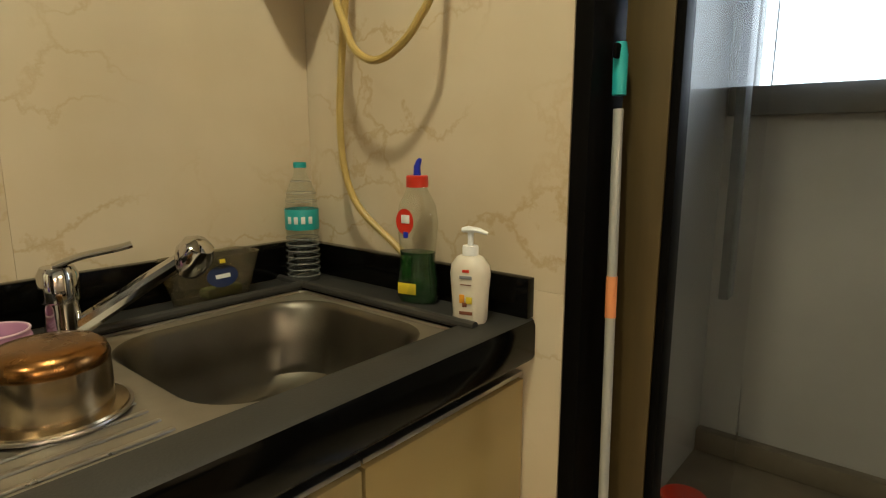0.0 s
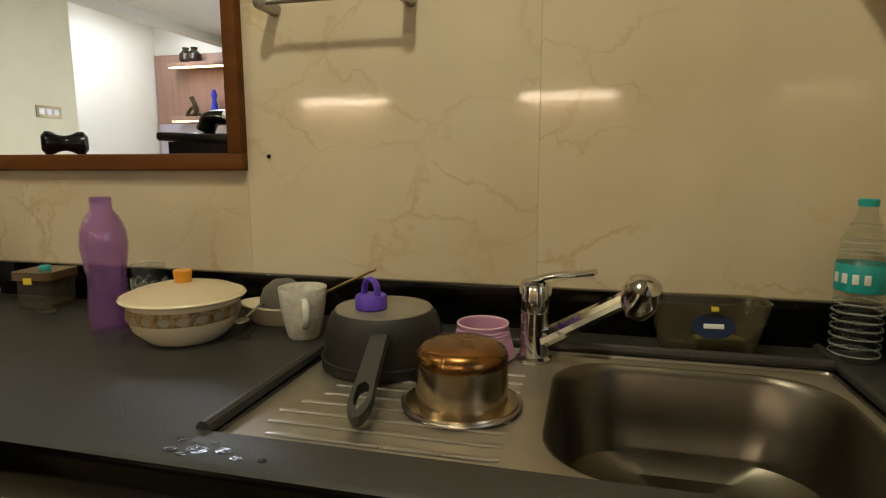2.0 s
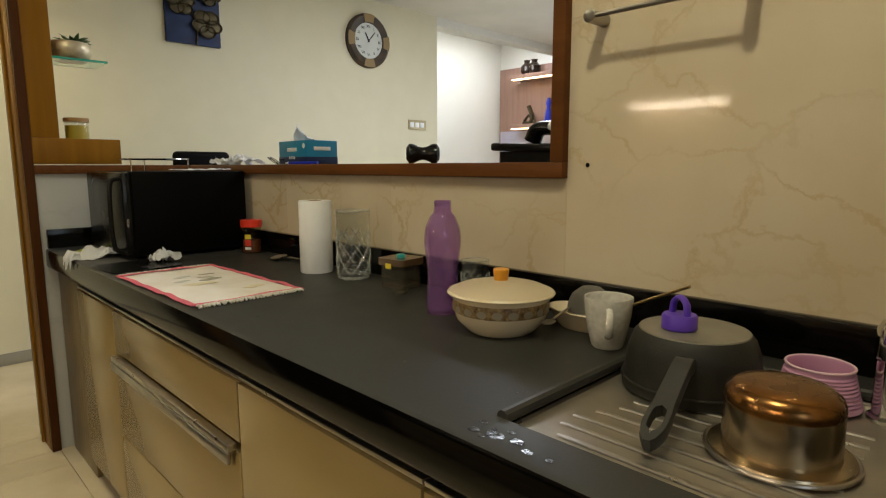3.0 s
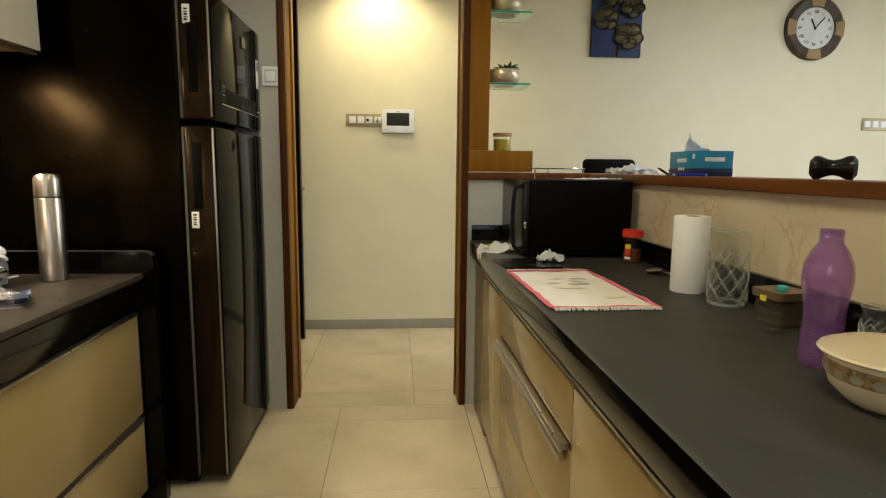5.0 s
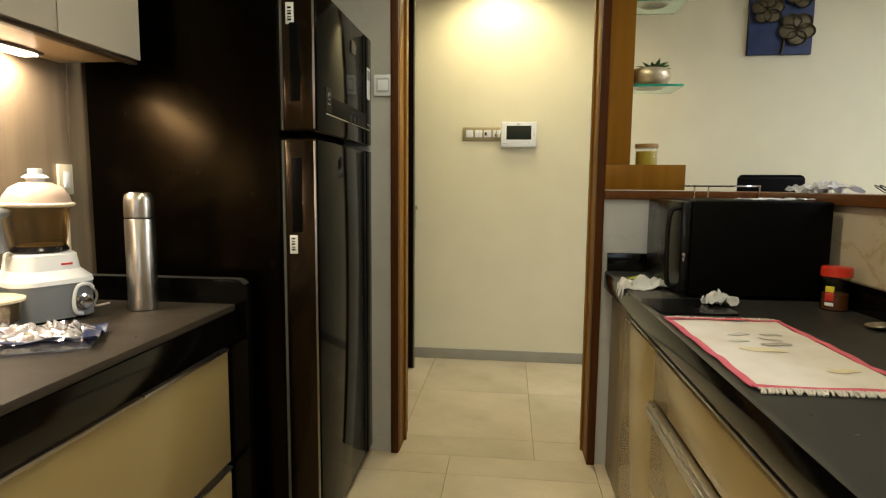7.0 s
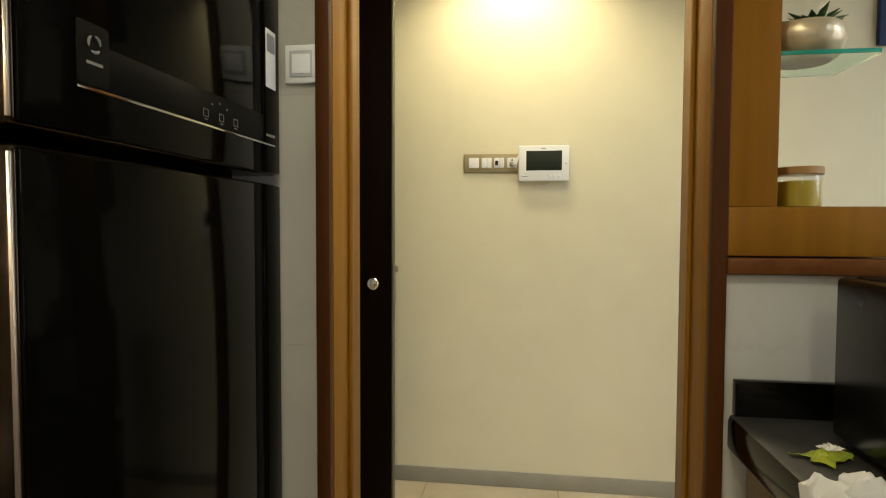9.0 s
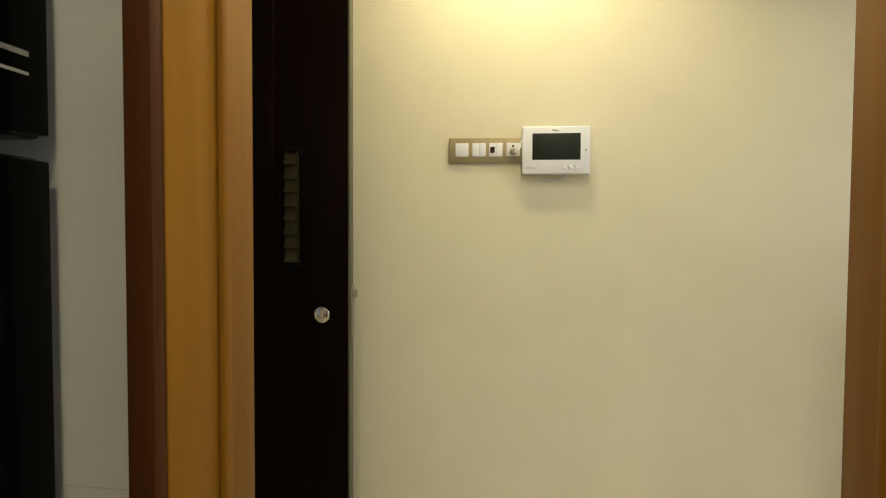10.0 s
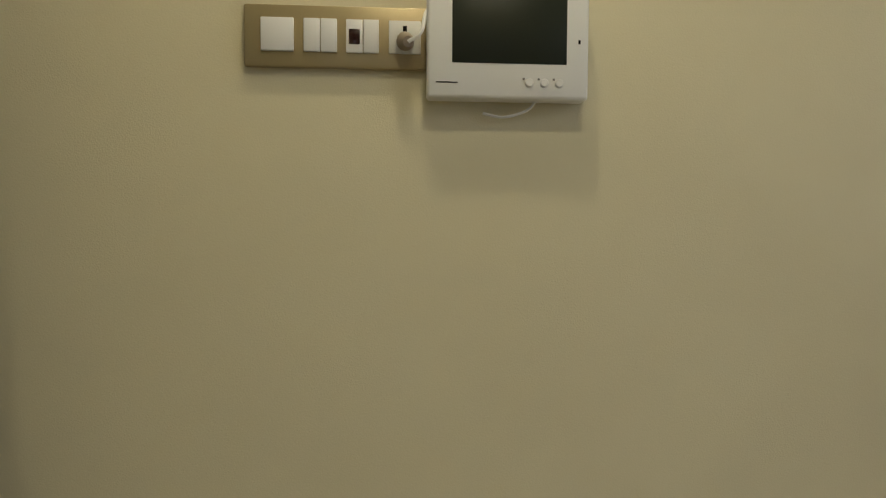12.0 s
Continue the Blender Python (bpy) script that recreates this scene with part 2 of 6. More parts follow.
PINKLIGHT = material("pale_pink_inside", (0.72, 0.50, 0.58), rough=0.5, scale=10)
CERAMIC = material("speckled_white_stoneware", (0.66, 0.64, 0.58), (0.48, 0.46, 0.41), rough=0.16, scale=95, fine=200, bump=0.02)
CLEAR = shell("clear_plastic", (0.92, 0.94, 0.92), (0.55, 0.57, 0.54), 0.02)
CLEARGLASS = shell("clear_cut_glass", (0.96, 0.97, 0.96), (0.7, 0.72, 0.7), 0.015, 0.02)
SHELFGLASS = glassy("green_edged_glass", (0.70, 0.93, 0.86), 0.02, 1.45)
GREENEDGE = shell("green_glass_edge", (0.30, 0.75, 0.62), (0.03, 0.42, 0.33), 0.6, 0.05)
PANE = glassy("window_pane", (0.95, 0.97, 0.97), 0.02, 1.05)
SMOKE = shell("smoky_plastic", (0.84, 0.81, 0.72), (0.25, 0.22, 0.16), 0.12)
JARGLASS = shell("dark_jar_plastic", (0.80, 0.73, 0.60), (0.05, 0.04, 0.025), 0.07)
GREENLIQ = material("green_dish_liquid", (0.012, 0.065, 0.012), (0.008, 0.05, 0.010), rough=0.1, scale=4, bump=0, Transmission_Weight=0.35)
TEAL = material("teal_label", (0.015, 0.36, 0.36), rough=0.35, scale=30, bump=0.01)
WHITELABEL = material("white_print", (0.80, 0.80, 0.78), rough=0.5, scale=30, bump=0)
RED = material("red_plastic", (0.62, 0.035, 0.015), rough=0.32, scale=10)
YELLOW = material("yellow_label", (0.72, 0.55, 0.03), rough=0.4, scale=20)
BLUE = material("deep_blue_plastic", (0.015, 0.03, 0.45), rough=0.35, scale=10)
BOXBLUE = material("blue_carton", (0.01, 0.22, 0.40), (0.01, 0.19, 0.36), rough=0.45, scale=10, bump=0.02)
NAVY = material("navy_print", (0.008, 0.02, 0.075), rough=0.4, scale=10)
LOTION = material("ivory_bottle", (0.72, 0.66, 0.55), rough=0.33, scale=6, bump=0.01)
BROWNPRINT = material("brown_print", (0.18, 0.06, 0.03), rough=0.5, scale=20)
HOSE = material("yellowed_rubber_hose", (0.55, 0.40, 0.13), (0.48, 0.34, 0.10), rough=0.4, scale=20, Transmission_Weight=0.15)
def tissue_paper(name, colour):
    """Thin paper: light comes through it as well as off it."""
    m = material(name, colour, tuple(0.93 * v for v in colour), rough=0.9, scale=20, fine=150, bump=0.3)
    n, l = m.node_tree.nodes, m.node_tree.links
    thru, mix = n.new("ShaderNodeBsdfTranslucent"), n.new("ShaderNodeMixShader")
    thru.inputs[0].default_value, mix.inputs[0].default_value = (*colour, 1), 0.4
    l.new(n["Principled BSDF"].outputs[0], mix.inputs[1]), l.new(thru.outputs[0], mix.inputs[2])
    l.new(mix.outputs[0], n["Material Output"].inputs[0])
    return m


SHEET = tissue_paper("white_tissue_sheet", (0.86, 0.86, 0.87))
TISSUE = material("white_tissue_paper", (0.80, 0.80, 0.79), (0.74, 0.74, 0.74), rough=0.9, scale=20, fine=150, bump=0.3)
MATCLOTH = material("stained_cream_cloth", (0.80, 0.76, 0.72), (0.68, 0.62, 0.54), rough=0.95, scale=9, fine=380, bump=0.6, detail=4)
MOTIFS = [material(nm, c, tuple(0.7 * v + 0.2 for v in c), rough=0.95, scale=60, fine=380, bump=0.5) for nm, c in (("olive_motif", (0.36, 0.33, 0.25)), ("grey_motif", (0.54, 0.51, 0.45)), ("yellow_stain", (0.72, 0.62, 0.40)))]
PINKTRIM = material("pink_cloth_border", (0.68, 0.15, 0.20), (0.60, 0.11, 0.16), rough=0.95, scale=30, fine=380, bump=0.6)
FRINGE = material("cream_fringe", (0.72, 0.67, 0.60), rough=0.95, scale=60, fine=300, bump=0.6)
LEAF = material("succulent_green", (0.06, 0.13, 0.04), (0.09, 0.17, 0.05), rough=0.4, scale=20)
SOIL = material("brown_pebbles", (0.10, 0.06, 0.04), rough=0.9, scale=60, bump=0.6)
POTMETAL = material("champagne_metal_pot", (0.74, 0.64, 0.44), (0.56, 0.46, 0.30), rough=0.36, metal=0.5, scale=26, fine=70, bump=0.35, rvar=0.12)
BRONZE = material("bronze_flower", (0.075, 0.056, 0.024), (0.034, 0.026, 0.013), rough=0.42, metal=0.7, scale=15, bump=0.2)
CANVASBLUE = material("blue_painted_canvas", (0.012, 0.035, 0.13), (0.006, 0.015, 0.06), rough=0.6, scale=9, fine=90, bump=0.2)
BROWNRUB = material("brown_rubber_wood_mosaic", (0.075, 0.043, 0.020), (0.026, 0.019, 0.013), rough=0.5, scale=11, detail=1)
FOIL = material("silver_snack_foil", (0.70, 0.68, 0.72), (0.62, 0.58, 0.66), rough=0.24, metal=0.85, scale=25, fine=60, bump=0.5)
SWITCHPLATE = material("champagne_switch_plate", (0.42, 0.35, 0.20), (0.38, 0.31, 0.18), rough=0.36, metal=0.35, scale=6, bump=0.01)
SCREEN = material("dark_screen_glass", (0.022, 0.027, 0.020), rough=0.38, scale=4, bump=0, rvar=0.03, spec=0.2)
BRONZEHANDLE = material("aged_bronze_handle", (0.060, 0.047, 0.018), (0.042, 0.034, 0.015), rough=0.42, metal=0.8, scale=20, bump=0.15)
YELLOWWAX = material("yellow_candle_wax", (0.45, 0.34, 0.02), rough=0.5, scale=8)
NICHEWOOD = material("pinkish_walnut_veneer", (0.34, 0.20, 0.15), (0.28, 0.16, 0.12), rough=0.45, scale=4, stretch=(6, 6, 0.5))
SKIRT = material("grey_stone_skirting", (0.33, 0.31, 0.26), (0.27, 0.25, 0.21), rough=0.35, scale=6)
BALCONYSTONE = material("balcony_floor_stone", (0.16, 0.13, 0.09), (0.11, 0.09, 0.06), rough=0.6, scale=6)
UTILITYWALL = material("grey_utility_wall", (0.40, 0.39, 0.36), (0.30, 0.29, 0.27), rough=0.45, scale=1.6, fine=60, bump=0.05)
REFLECTTILE = material("glossy_brown_metal_tile", (0.36, 0.285, 0.20), (0.24, 0.185, 0.125), rough=0.24, metal=0.28, scale=3, bump=0.01, stretch=(1, 5, 0.3), rvar=0.1)
OUTSIDE = glow("bright_daylight_outside", (0.80, 0.90, 1.0), 2.6)
WARMGLOW = glow("warm_strip_diffuser", (1.0, 0.80, 0.54), 26.0)
WARMSTRIP = glow("warm_shelf_strip", (1.0, 0.72, 0.36), 6.0)
COOLGLOW = glow("cool_panel_diffuser", (0.93, 0.96, 1.0), 5.0)
DOWNGLOW = glow("downlight_lens", (1.0, 0.84, 0.6), 14.0)


# ---- mesh helpers ----
def add_box(bm, x0, y0, z0, x1, y1, z1, bevel=0.0, seg=2):
    vs = bmesh.ops.create_cube(bm, size=1)["verts"]
    bmesh.ops.transform(bm, verts=vs, matrix=Matrix.Translation(((x0 + x1) / 2, (y0 + y1) / 2, (z0 + z1) / 2)) @ Matrix.Diagonal((abs(x1 - x0), abs(y1 - y0), abs(z1 - z0), 1)))
    if bevel:
        edges = list({e for v in vs for e in v.link_edges})
        bmesh.ops.bevel(bm, geom=edges, offset=bevel, segments=seg, profile=0.5, affect="EDGES")
    return bm


def box(x0, y0, z0, x1, y1, z1, bevel=0.0, seg=2):
    return add_box(bmesh.new(), x0, y0, z0, x1, y1, z1, bevel, seg)


def lathe(profile, seg=40, bm=None, sx=1.0, sy=1.0, closed=False):
    """Turn (radius, height) points round the z axis."""
    bm = bm or bmesh.new()
    rings = []
    for r, z in profile:
        if r < 1e-5:
            rings.append([bm.verts.new((0, 0, z))])
        else:
            rings.append([bm.verts.new((r * sx * math.cos(2 * math.pi * i / seg), r * sy * math.sin(2 * math.pi * i / seg), z)) for i in range(seg)])
    pairs = list(zip(rings, rings[1:])) + ([(rings[-1], rings[0])] if closed else [])
    for a, b in pairs:
        for i in range(seg):
            j = (i + 1) % seg
            if len(a) == 1 and len(b) > 1:
                bm.faces.new((a[0], b[j], b[i]))
            elif len(b) == 1 and len(a) > 1:
                bm.faces.new((a[i], a[j], b[0]))
            elif len(a) > 1:
                bm.faces.new((a[i], a[j], b[j], b[i]))
    bmesh.ops.recalc_face_normals(bm, faces=bm.faces)
    return bm


def tube(points, radius, seg=10, bm=None, flat=1.0, taper=None, cap=True):
    """Sweep a circle along points."""
    bm = bm or bmesh.new()
    pts = [Vector(p) for p in points]
    rings, side = [], None
    for i, p in enumerate(pts):
        d = (pts[min(i + 1, len(pts) - 1)] - pts[max(i - 1, 0)]).normalized()
        if side is None:
            side = d.cross(Vector((0, 0, 1)))
            if side.length < 1e-3:
                side = Vector((1, 0, 0))
        side = (side - d * side.dot(d)).normalized()
        up = d.cross(side)
        r = radius * (taper[i] if taper else 1)
        rings.append([bm.verts.new(p + side * r * math.cos(2 * math.pi * k / seg) + up * r * flat * math.sin(2 * math.pi * k / seg)) for k in range(seg)])
    for a, b in zip(rings, rings[1:]):
        for k in range(seg):
            bm.faces.new((a[k], a[(k + 1) % seg], b[(k + 1) % seg], b[k]))
    if cap:
        bm.faces.new(list(reversed(rings[0]))), bm.faces.new(rings[-1])
    bmesh.ops.recalc_face_normals(bm, faces=bm.faces)
    return bm


def curve_points(ctrl, n=24):
    """Catmull-Rom points through the controls."""
    c = [Vector(p) for p in ctrl]
    c = [c[0] * 2 - c[1]] + c + [c[-1] * 2 - c[-2]]
    out = []
    for i in range(1, len(c) - 2):
        for k in range(n):
            t = k / n
            a, b, d, e = c[i - 1], c[i], c[i + 1], c[i + 2]
            out.append(0.5 * ((2 * b) + (d - a) * t + (2 * a - 5 * b + 4 * d - e) * t * t + (3 * b - a - 3 * d + e) * t ** 3))
    return out + [c[-2]]


def prism(outline, z0, z1, bm=None):
    """Extrude a flat outline of (x, y) from z0 to z1."""
    bm = bm or bmesh.new()
    lo = [bm.verts.new((x, y, z0)) for x, y in outline]
    hi = [bm.verts.new((x, y, z1)) for x, y in outline]
    n = len(outline)
    for i in range(n):
        bm.faces.new((lo[i], lo[(i + 1) % n], hi[(i + 1) % n], hi[i]))
    bm.faces.new(list(reversed(lo))), bm.faces.new(hi)
    bmesh.ops.recalc_face_normals(bm, faces=bm.faces)
    return bm


def rounded(x0, y0, x1, y1, r, n=6):
    out = []
    for cx, cy, a in ((x1 - r, y1 - r, 0), (x0 + r, y1 - r, 90), (x0 + r, y0 + r, 180), (x1 - r, y0 + r, 270)):
        for k in range(n + 1):
            t = radians(a + 90 * k / n)
            out.append((cx + r * math.cos(t), cy + r * math.sin(t)))
    return out


def moved(bm, m):
    bmesh.ops.transform(bm, verts=bm.verts, matrix=m)
    return bm


def mesh_of(name, bm, mat, smooth=True):
    me = bpy.data.meshes.new(name)
    bm.to_mesh(me)
    bm.free()
    me.materials.append(mat)
    if smooth:
        me.polygons.foreach_set("use_smooth", [True] * len(me.polygons))
        me.set_sharp_from_angle(angle=radians(35))
    return me


def part(name, bm, mat, parent, label="", smooth=True):
    ob = new(name, mesh_of(name, bm, mat, smooth))
    ob.parent = parent
    if label:
        ob["label"] = label
    return ob


def thing(name, x, y, z, rz=0, label="", category="", group="", kind=""):
    ob = new(name)
    ob.empty_display_size = 0.05
    ob.matrix_basis = pose(x, y, z, 0, 0, rz)
    return tagged(ob, label, category, group, kind)


def setting(name, bm, mat, label, category):
    return tagged(new(name, mesh_of(name, bm, mat)), label, category, kind="structure")


def words(text, size, mat, parent, m, name="lettering", depth=0.0004):
    c = bpy.data.curves.new(name, "FONT")
    c.body, c.size, c.extrude, c.align_x, c.align_y = text, size, depth, "CENTER", "CENTER"
    tmp = bpy.data.objects.new(name, c)
    scene.collection.objects.link(tmp)
    me = bpy.data.meshes.new_from_object(tmp.evaluated_get(bpy.context.evaluated_depsgraph_get()))
    bpy.data.objects.remove(tmp)
    bpy.data.curves.remove(c)
    me.transform(m)
    me.materials.clear()
    me.materials.append(mat)
    ob = new(name, me)
    ob.parent = parent
    return ob


def crumple(seed, sx, sy, sz, rough=0.45):
    """A crumpled sheet: a blob folded by noise."""
    bm = bmesh.new()
    bmesh.ops.create_icosphere(bm, subdivisions=4, radius=1)
    for v in bm.verts:
        k = noise.noise(v.co * 1.6 + Vector((seed, 0, 0))) + 0.7 * abs(noise.noise(v.co * 3.4 + Vector((0, seed, 0)))) * 2 - 0.3
        v.co *= 1 + rough * k
        v.co = Vector((v.co.x * sx, v.co.y * sy, max(v.co.z, -0.55) * sz))
    lo = min(v.co.z for v in bm.verts)
    for v in bm.verts:
        v.co.z -= lo
    return bm


# ---- the plan ----
WX, SY, EY, LY = 1.595, 0.0, 3.347, 4.847      # dining wall, sink wall, door wall, lobby wall
LX, CZ, TOP = -0.85, 2.70, 0.88                # left wall, ceiling, worktop
SILL0, SILL = 1.187, 1.223

setting("wall_dining_low", add_box(add_box(bmesh.new(), WX + 0.012, -0.12, 0, WX + 0.12, EY + 0.20, SILL0), WX + 0.012, -0.12, SILL0, WX + 0.12, 1.228, CZ), WALLBED, "low masonry wall behind cream marble tiles", "wall")
setting("wall_dining_lintel", box(WX + 0.012, 1.228, 2.25, WX + 0.12, EY + 0.20, CZ), DININGPAINT, "painted lintel above the serving opening", "wall")
bm = box(0.914, -0.20, 0, WX + 0.012, SY - 0.012, CZ)
add_box(bm, LX - 0.12, -0.20, 0, -0.15, SY - 0.012, CZ)
add_box(bm, -0.15, -0.20, 2.2, 0.914, SY - 0.012, CZ)
setting("wall_sink", bm, WALLBED, "masonry wall behind the sink tiles", "wall")
setting("wall_left", box(LX - 0.12, SY - 0.012, 0, LX, EY, CZ), REFLECTTILE, "glossy grey splashback wall over the hob counter", "wall")
bm = box(LX - 0.12, EY + 0.012, 0, 0.036, EY + 0.20, CZ)
add_box(bm, 0.954, EY + 0.012, 0, WX + 0.012, EY + 0.20, SILL0)
add_box(bm, 0.954, EY + 0.012, 2.25, WX + 0.012, EY + 0.20, CZ)
add_box(bm, 0.036, EY + 0.012, 2.24, 0.954, EY + 0.20, CZ)
setting("wall_door", bm, DININGPAINT, "painted wall around the kitchen doorway", "wall")
setting("wall_lobby", box(-1.62, LY, 0, 4.68, LY + 0.15, CZ), LOBBYPAINT, "cream textured wall of the lobby and dining room", "wall")
setting("wall_lobby_side", box(-1.74, EY + 0.20, 0, -1.62, LY + 0.15, CZ), LOBBYPAINT, "cream wall closing the lobby", "wall")
setting("wall_living_back", box(4.60, 5.95, 0, 7.1, 6.1, CZ + 0.35), DININGPAINT, "bright white wall of the living room", "wall")
setting("wall_living_beam", box(4.68, 4.86, 2.62, 7.0, 5.0, CZ + 0.35), DININGPAINT, "white beam over the passage to the living room", "wall")
# The opening is out of view, added behind the dining daylight fill.
bm = box(7.0, -1.62, 0, 7.12, 0.75, CZ + 0.35)
add_box(bm, 7.0, 3.25, 0, 7.12, 5.95, CZ + 0.35), add_box(bm, 7.0, 0.75, 0, 7.12, 3.25, 0.7), add_box(bm, 7.0, 0.75, 2.5, 7.12, 3.25, CZ + 0.35)
setting("wall_living_east", bm, DININGPAINT, "white living room wall with an added unseen window opening", "wall")
setting("wall_dining_south", box(WX + 0.12, -1.62, 0, 7.12, -1.5, CZ), DININGPAINT, "white wall closing the dining room", "wall")
setting("wall_dining_west", box(WX, -1.62, 0, WX + 0.12, -0.20, CZ), DININGPAINT, "white wall between dining room and utility", "wall")
bm = box(LX - 0.12, SY - 0.2, CZ, WX + 0.12, EY + 0.20, CZ + 0.1)
add_box(bm, -1.74, EY + 0.20, CZ, WX + 0.12, LY + 0.15, CZ + 0.1), add_box(bm, WX + 0.12, -1.62, CZ, 7.12, LY + 0.15, CZ + 0.1), add_box(bm, 4.6, LY + 0.15, CZ + 0.2, 7.12, 6.1, CZ + 0.3)
add_box(bm, -0.97, -1.6, CZ, WX, -0.2, CZ + 0.1)
setting("ceiling", bm, CEILINGPAINT, "flat off-white painted ceiling", "ceiling")
bm = box(-1.74, -0.2, -0.10, 7.12, 6.1, -0.008)
floor = setting("floor", bm, GROUT, "grouted bed under beige marble floor tiles", "floor")

# utility balcony behind the sink wall
setting("floor_utility", box(-0.97, -1.62, -0.10, WX, -0.2, -0.02), BALCONYSTONE, "dull brown utility floor", "floor")
bm = box(1.06, -1.5, -0.02, WX, -0.2, CZ)
add_box(bm, -0.97, -1.62, -0.02, 1.06, -1.46, 1.28), add_box(bm, 1.045, -1.62, 1.28, 1.06, -1.46, CZ), add_box(bm, -0.97, -1.62, 2.3, 1.045, -1.46, CZ), add_box(bm, -0.97, -1.46, -0.02, -0.85, -0.2, CZ)
setting("wall_utility", bm, UTILITYWALL, "smudged grey tiled walls of the utility balcony", "wall")
setting("trim_utility", box(-0.85, -1.46, -0.02, 1.06, -1.41, 0.07, 0.006), BALCONYSTONE, "dark stone kerb along the utility wall", "trim")
w = thing("window_1", 0.0, -1.47, 1.28, label="grey aluminium framed utility window full of daylight", category="window", kind="structure")
bm = box(-0.85, -0.02, 0, 1.045, 0.05, 0.10, 0.005)
add_box(bm, 0.962, -0.02, 0.10, 1.045, 0.05, 1.02, 0.005), add_box(bm, 0.0, -0.02, 0.10, 0.06, 0.05, 1.02, 0.005)
part("window_frame", bm, material("grey_aluminium", (0.17, 0.165, 0.15), rough=0.4, metal=0.3), w)
pn = part("pane", box(0.06, 0.0, 0.10, 0.962, 0.006, 1.02), PANE, w)
pn.visible_shadow = False
setting("backdrop", box(-3.5, -4.0, -0.5, 4.0, -3.95, 5.0), OUTSIDE, "plain bright daylight outside the utility window", "backdrop")
setting("ground", box(-60, -60, -0.16, 60, 60, -0.12), BALCONYSTONE, "plain ground outside", "ground")

# ---- doorway, serving opening, wood trim ----
d = thing("door_1", 0, EY, 0, label="reddish brown wooden frame of the kitchen doorway", category="door frame", kind="structure")
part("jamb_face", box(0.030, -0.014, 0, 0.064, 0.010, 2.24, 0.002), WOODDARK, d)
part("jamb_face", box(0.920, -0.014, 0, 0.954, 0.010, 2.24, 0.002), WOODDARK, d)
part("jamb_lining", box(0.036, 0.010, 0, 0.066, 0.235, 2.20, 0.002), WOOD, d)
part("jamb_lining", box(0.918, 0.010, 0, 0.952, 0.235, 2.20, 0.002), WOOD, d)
part("jamb_stop", box(0.066, 0.125, 0, 0.076, 0.145, 2.19, 0.003), WOOD, d)
part("jamb_stop", box(0.908, 0.125, 0, 0.918, 0.145, 2.19, 0.003), WOOD, d)
part("head_lining", box(0.066, 0.010, 2.20, 0.918, 0.235, 2.24, 0.002), WOOD, d)

t = thing("trim_serving_opening", 0, 0, 0, label="brown wooden surround and sill of the serving opening", category="trim", kind="structure")
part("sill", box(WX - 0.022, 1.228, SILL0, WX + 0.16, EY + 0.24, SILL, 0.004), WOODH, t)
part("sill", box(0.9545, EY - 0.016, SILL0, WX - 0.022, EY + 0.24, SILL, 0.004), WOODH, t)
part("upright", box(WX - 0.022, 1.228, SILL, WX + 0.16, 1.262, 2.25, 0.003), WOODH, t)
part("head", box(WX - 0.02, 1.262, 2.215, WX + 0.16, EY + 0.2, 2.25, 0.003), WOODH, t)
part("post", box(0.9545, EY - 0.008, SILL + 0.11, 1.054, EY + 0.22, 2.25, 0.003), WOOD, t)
part("plinth_block", box(0.9545, EY - 0.012, SILL + 0.004, 1.28, EY + 0.22, SILL + 0.11, 0.003), WOOD, t)

# lobby skirting and open entrance door
setting("baseboard", box(-1.62, LY - 0.014, 0, 4.68, LY, 0.075, 0.003), SKIRT, "grey stone skirting along the lobby wall", "skirting")
d = thing("door_2", -0.072, 4.56, 0, label="dark espresso wooden entrance door standing open", category="door", kind="structure")
part("leaf", box(-0.92, 0, 0.008, 0, 0.042, 2.45, 0.003), DOORWOOD, d)
part("edge_strip", box(0.0, 0.002, 0.008, 0.006, 0.040, 2.45, 0.001), material("olive_door_edge", (0.10, 0.10, 0.06), rough=0.5), d)
part("raised_stile", box(-0.385, -0.010, 0.008, -0.245, 0.0005, 2.45, 0.006), DOORWOOD, d)
for z in (0.38, 0.794, 1.208, 1.618, 1.95):
    part("groove_strip", box(-0.70, -0.0025, z - 0.003, -0.387, 0.001, z + 0.003), BRONZEHANDLE, d, "thin bronze inlay strip")
h = part("pull_handle", box(-0.185, -0.05, 1.20, -0.158, -0.034, 1.545, 0.006), BRONZEHANDLE, d, "stepped bronze pull handle")
for k in range(8):
    z = 1.195 + 0.0445 * k
    bm = bmesh.new()
    pts = [(-0.034, z), (-0.034, z + 0.0445), (-0.047, z + 0.0445), (-0.062, z + 0.002), (-0.060, z)]
    va = [[bm.verts.new((x, y, zz)) for y, zz in pts] for x in (-0.192, -0.151)]
    for i in range(5):
        bm.faces.new((va[0][i], va[0][(i + 1) % 5], va[1][(i + 1) % 5], va[1][i]))
    bm.faces.new(va[0]), bm.faces.new(va[1])
    bmesh.ops.recalc_face_normals(bm, faces=bm.faces)
    part("handle_step", bm, BRONZEHANDLE, h)
for z in (1.185, 1.55):
    part("handle_foot", box(-0.19, -0.05, z - 0.014, -0.15, 0.0, z + 0.014, 0.006), BLACKMATT, h)
part("knob", moved(lathe([(0, -0.045), (0.016, -0.043), (0.026, -0.034), (0.027, -0.024), (0.020, -0.014), (0.013, -0.010), (0.013, 0.0)], 28), pose(-0.078, 0, 1.026) @ pose(0, 0, 0, -90)), CHROME, d, "round polished lock knob")
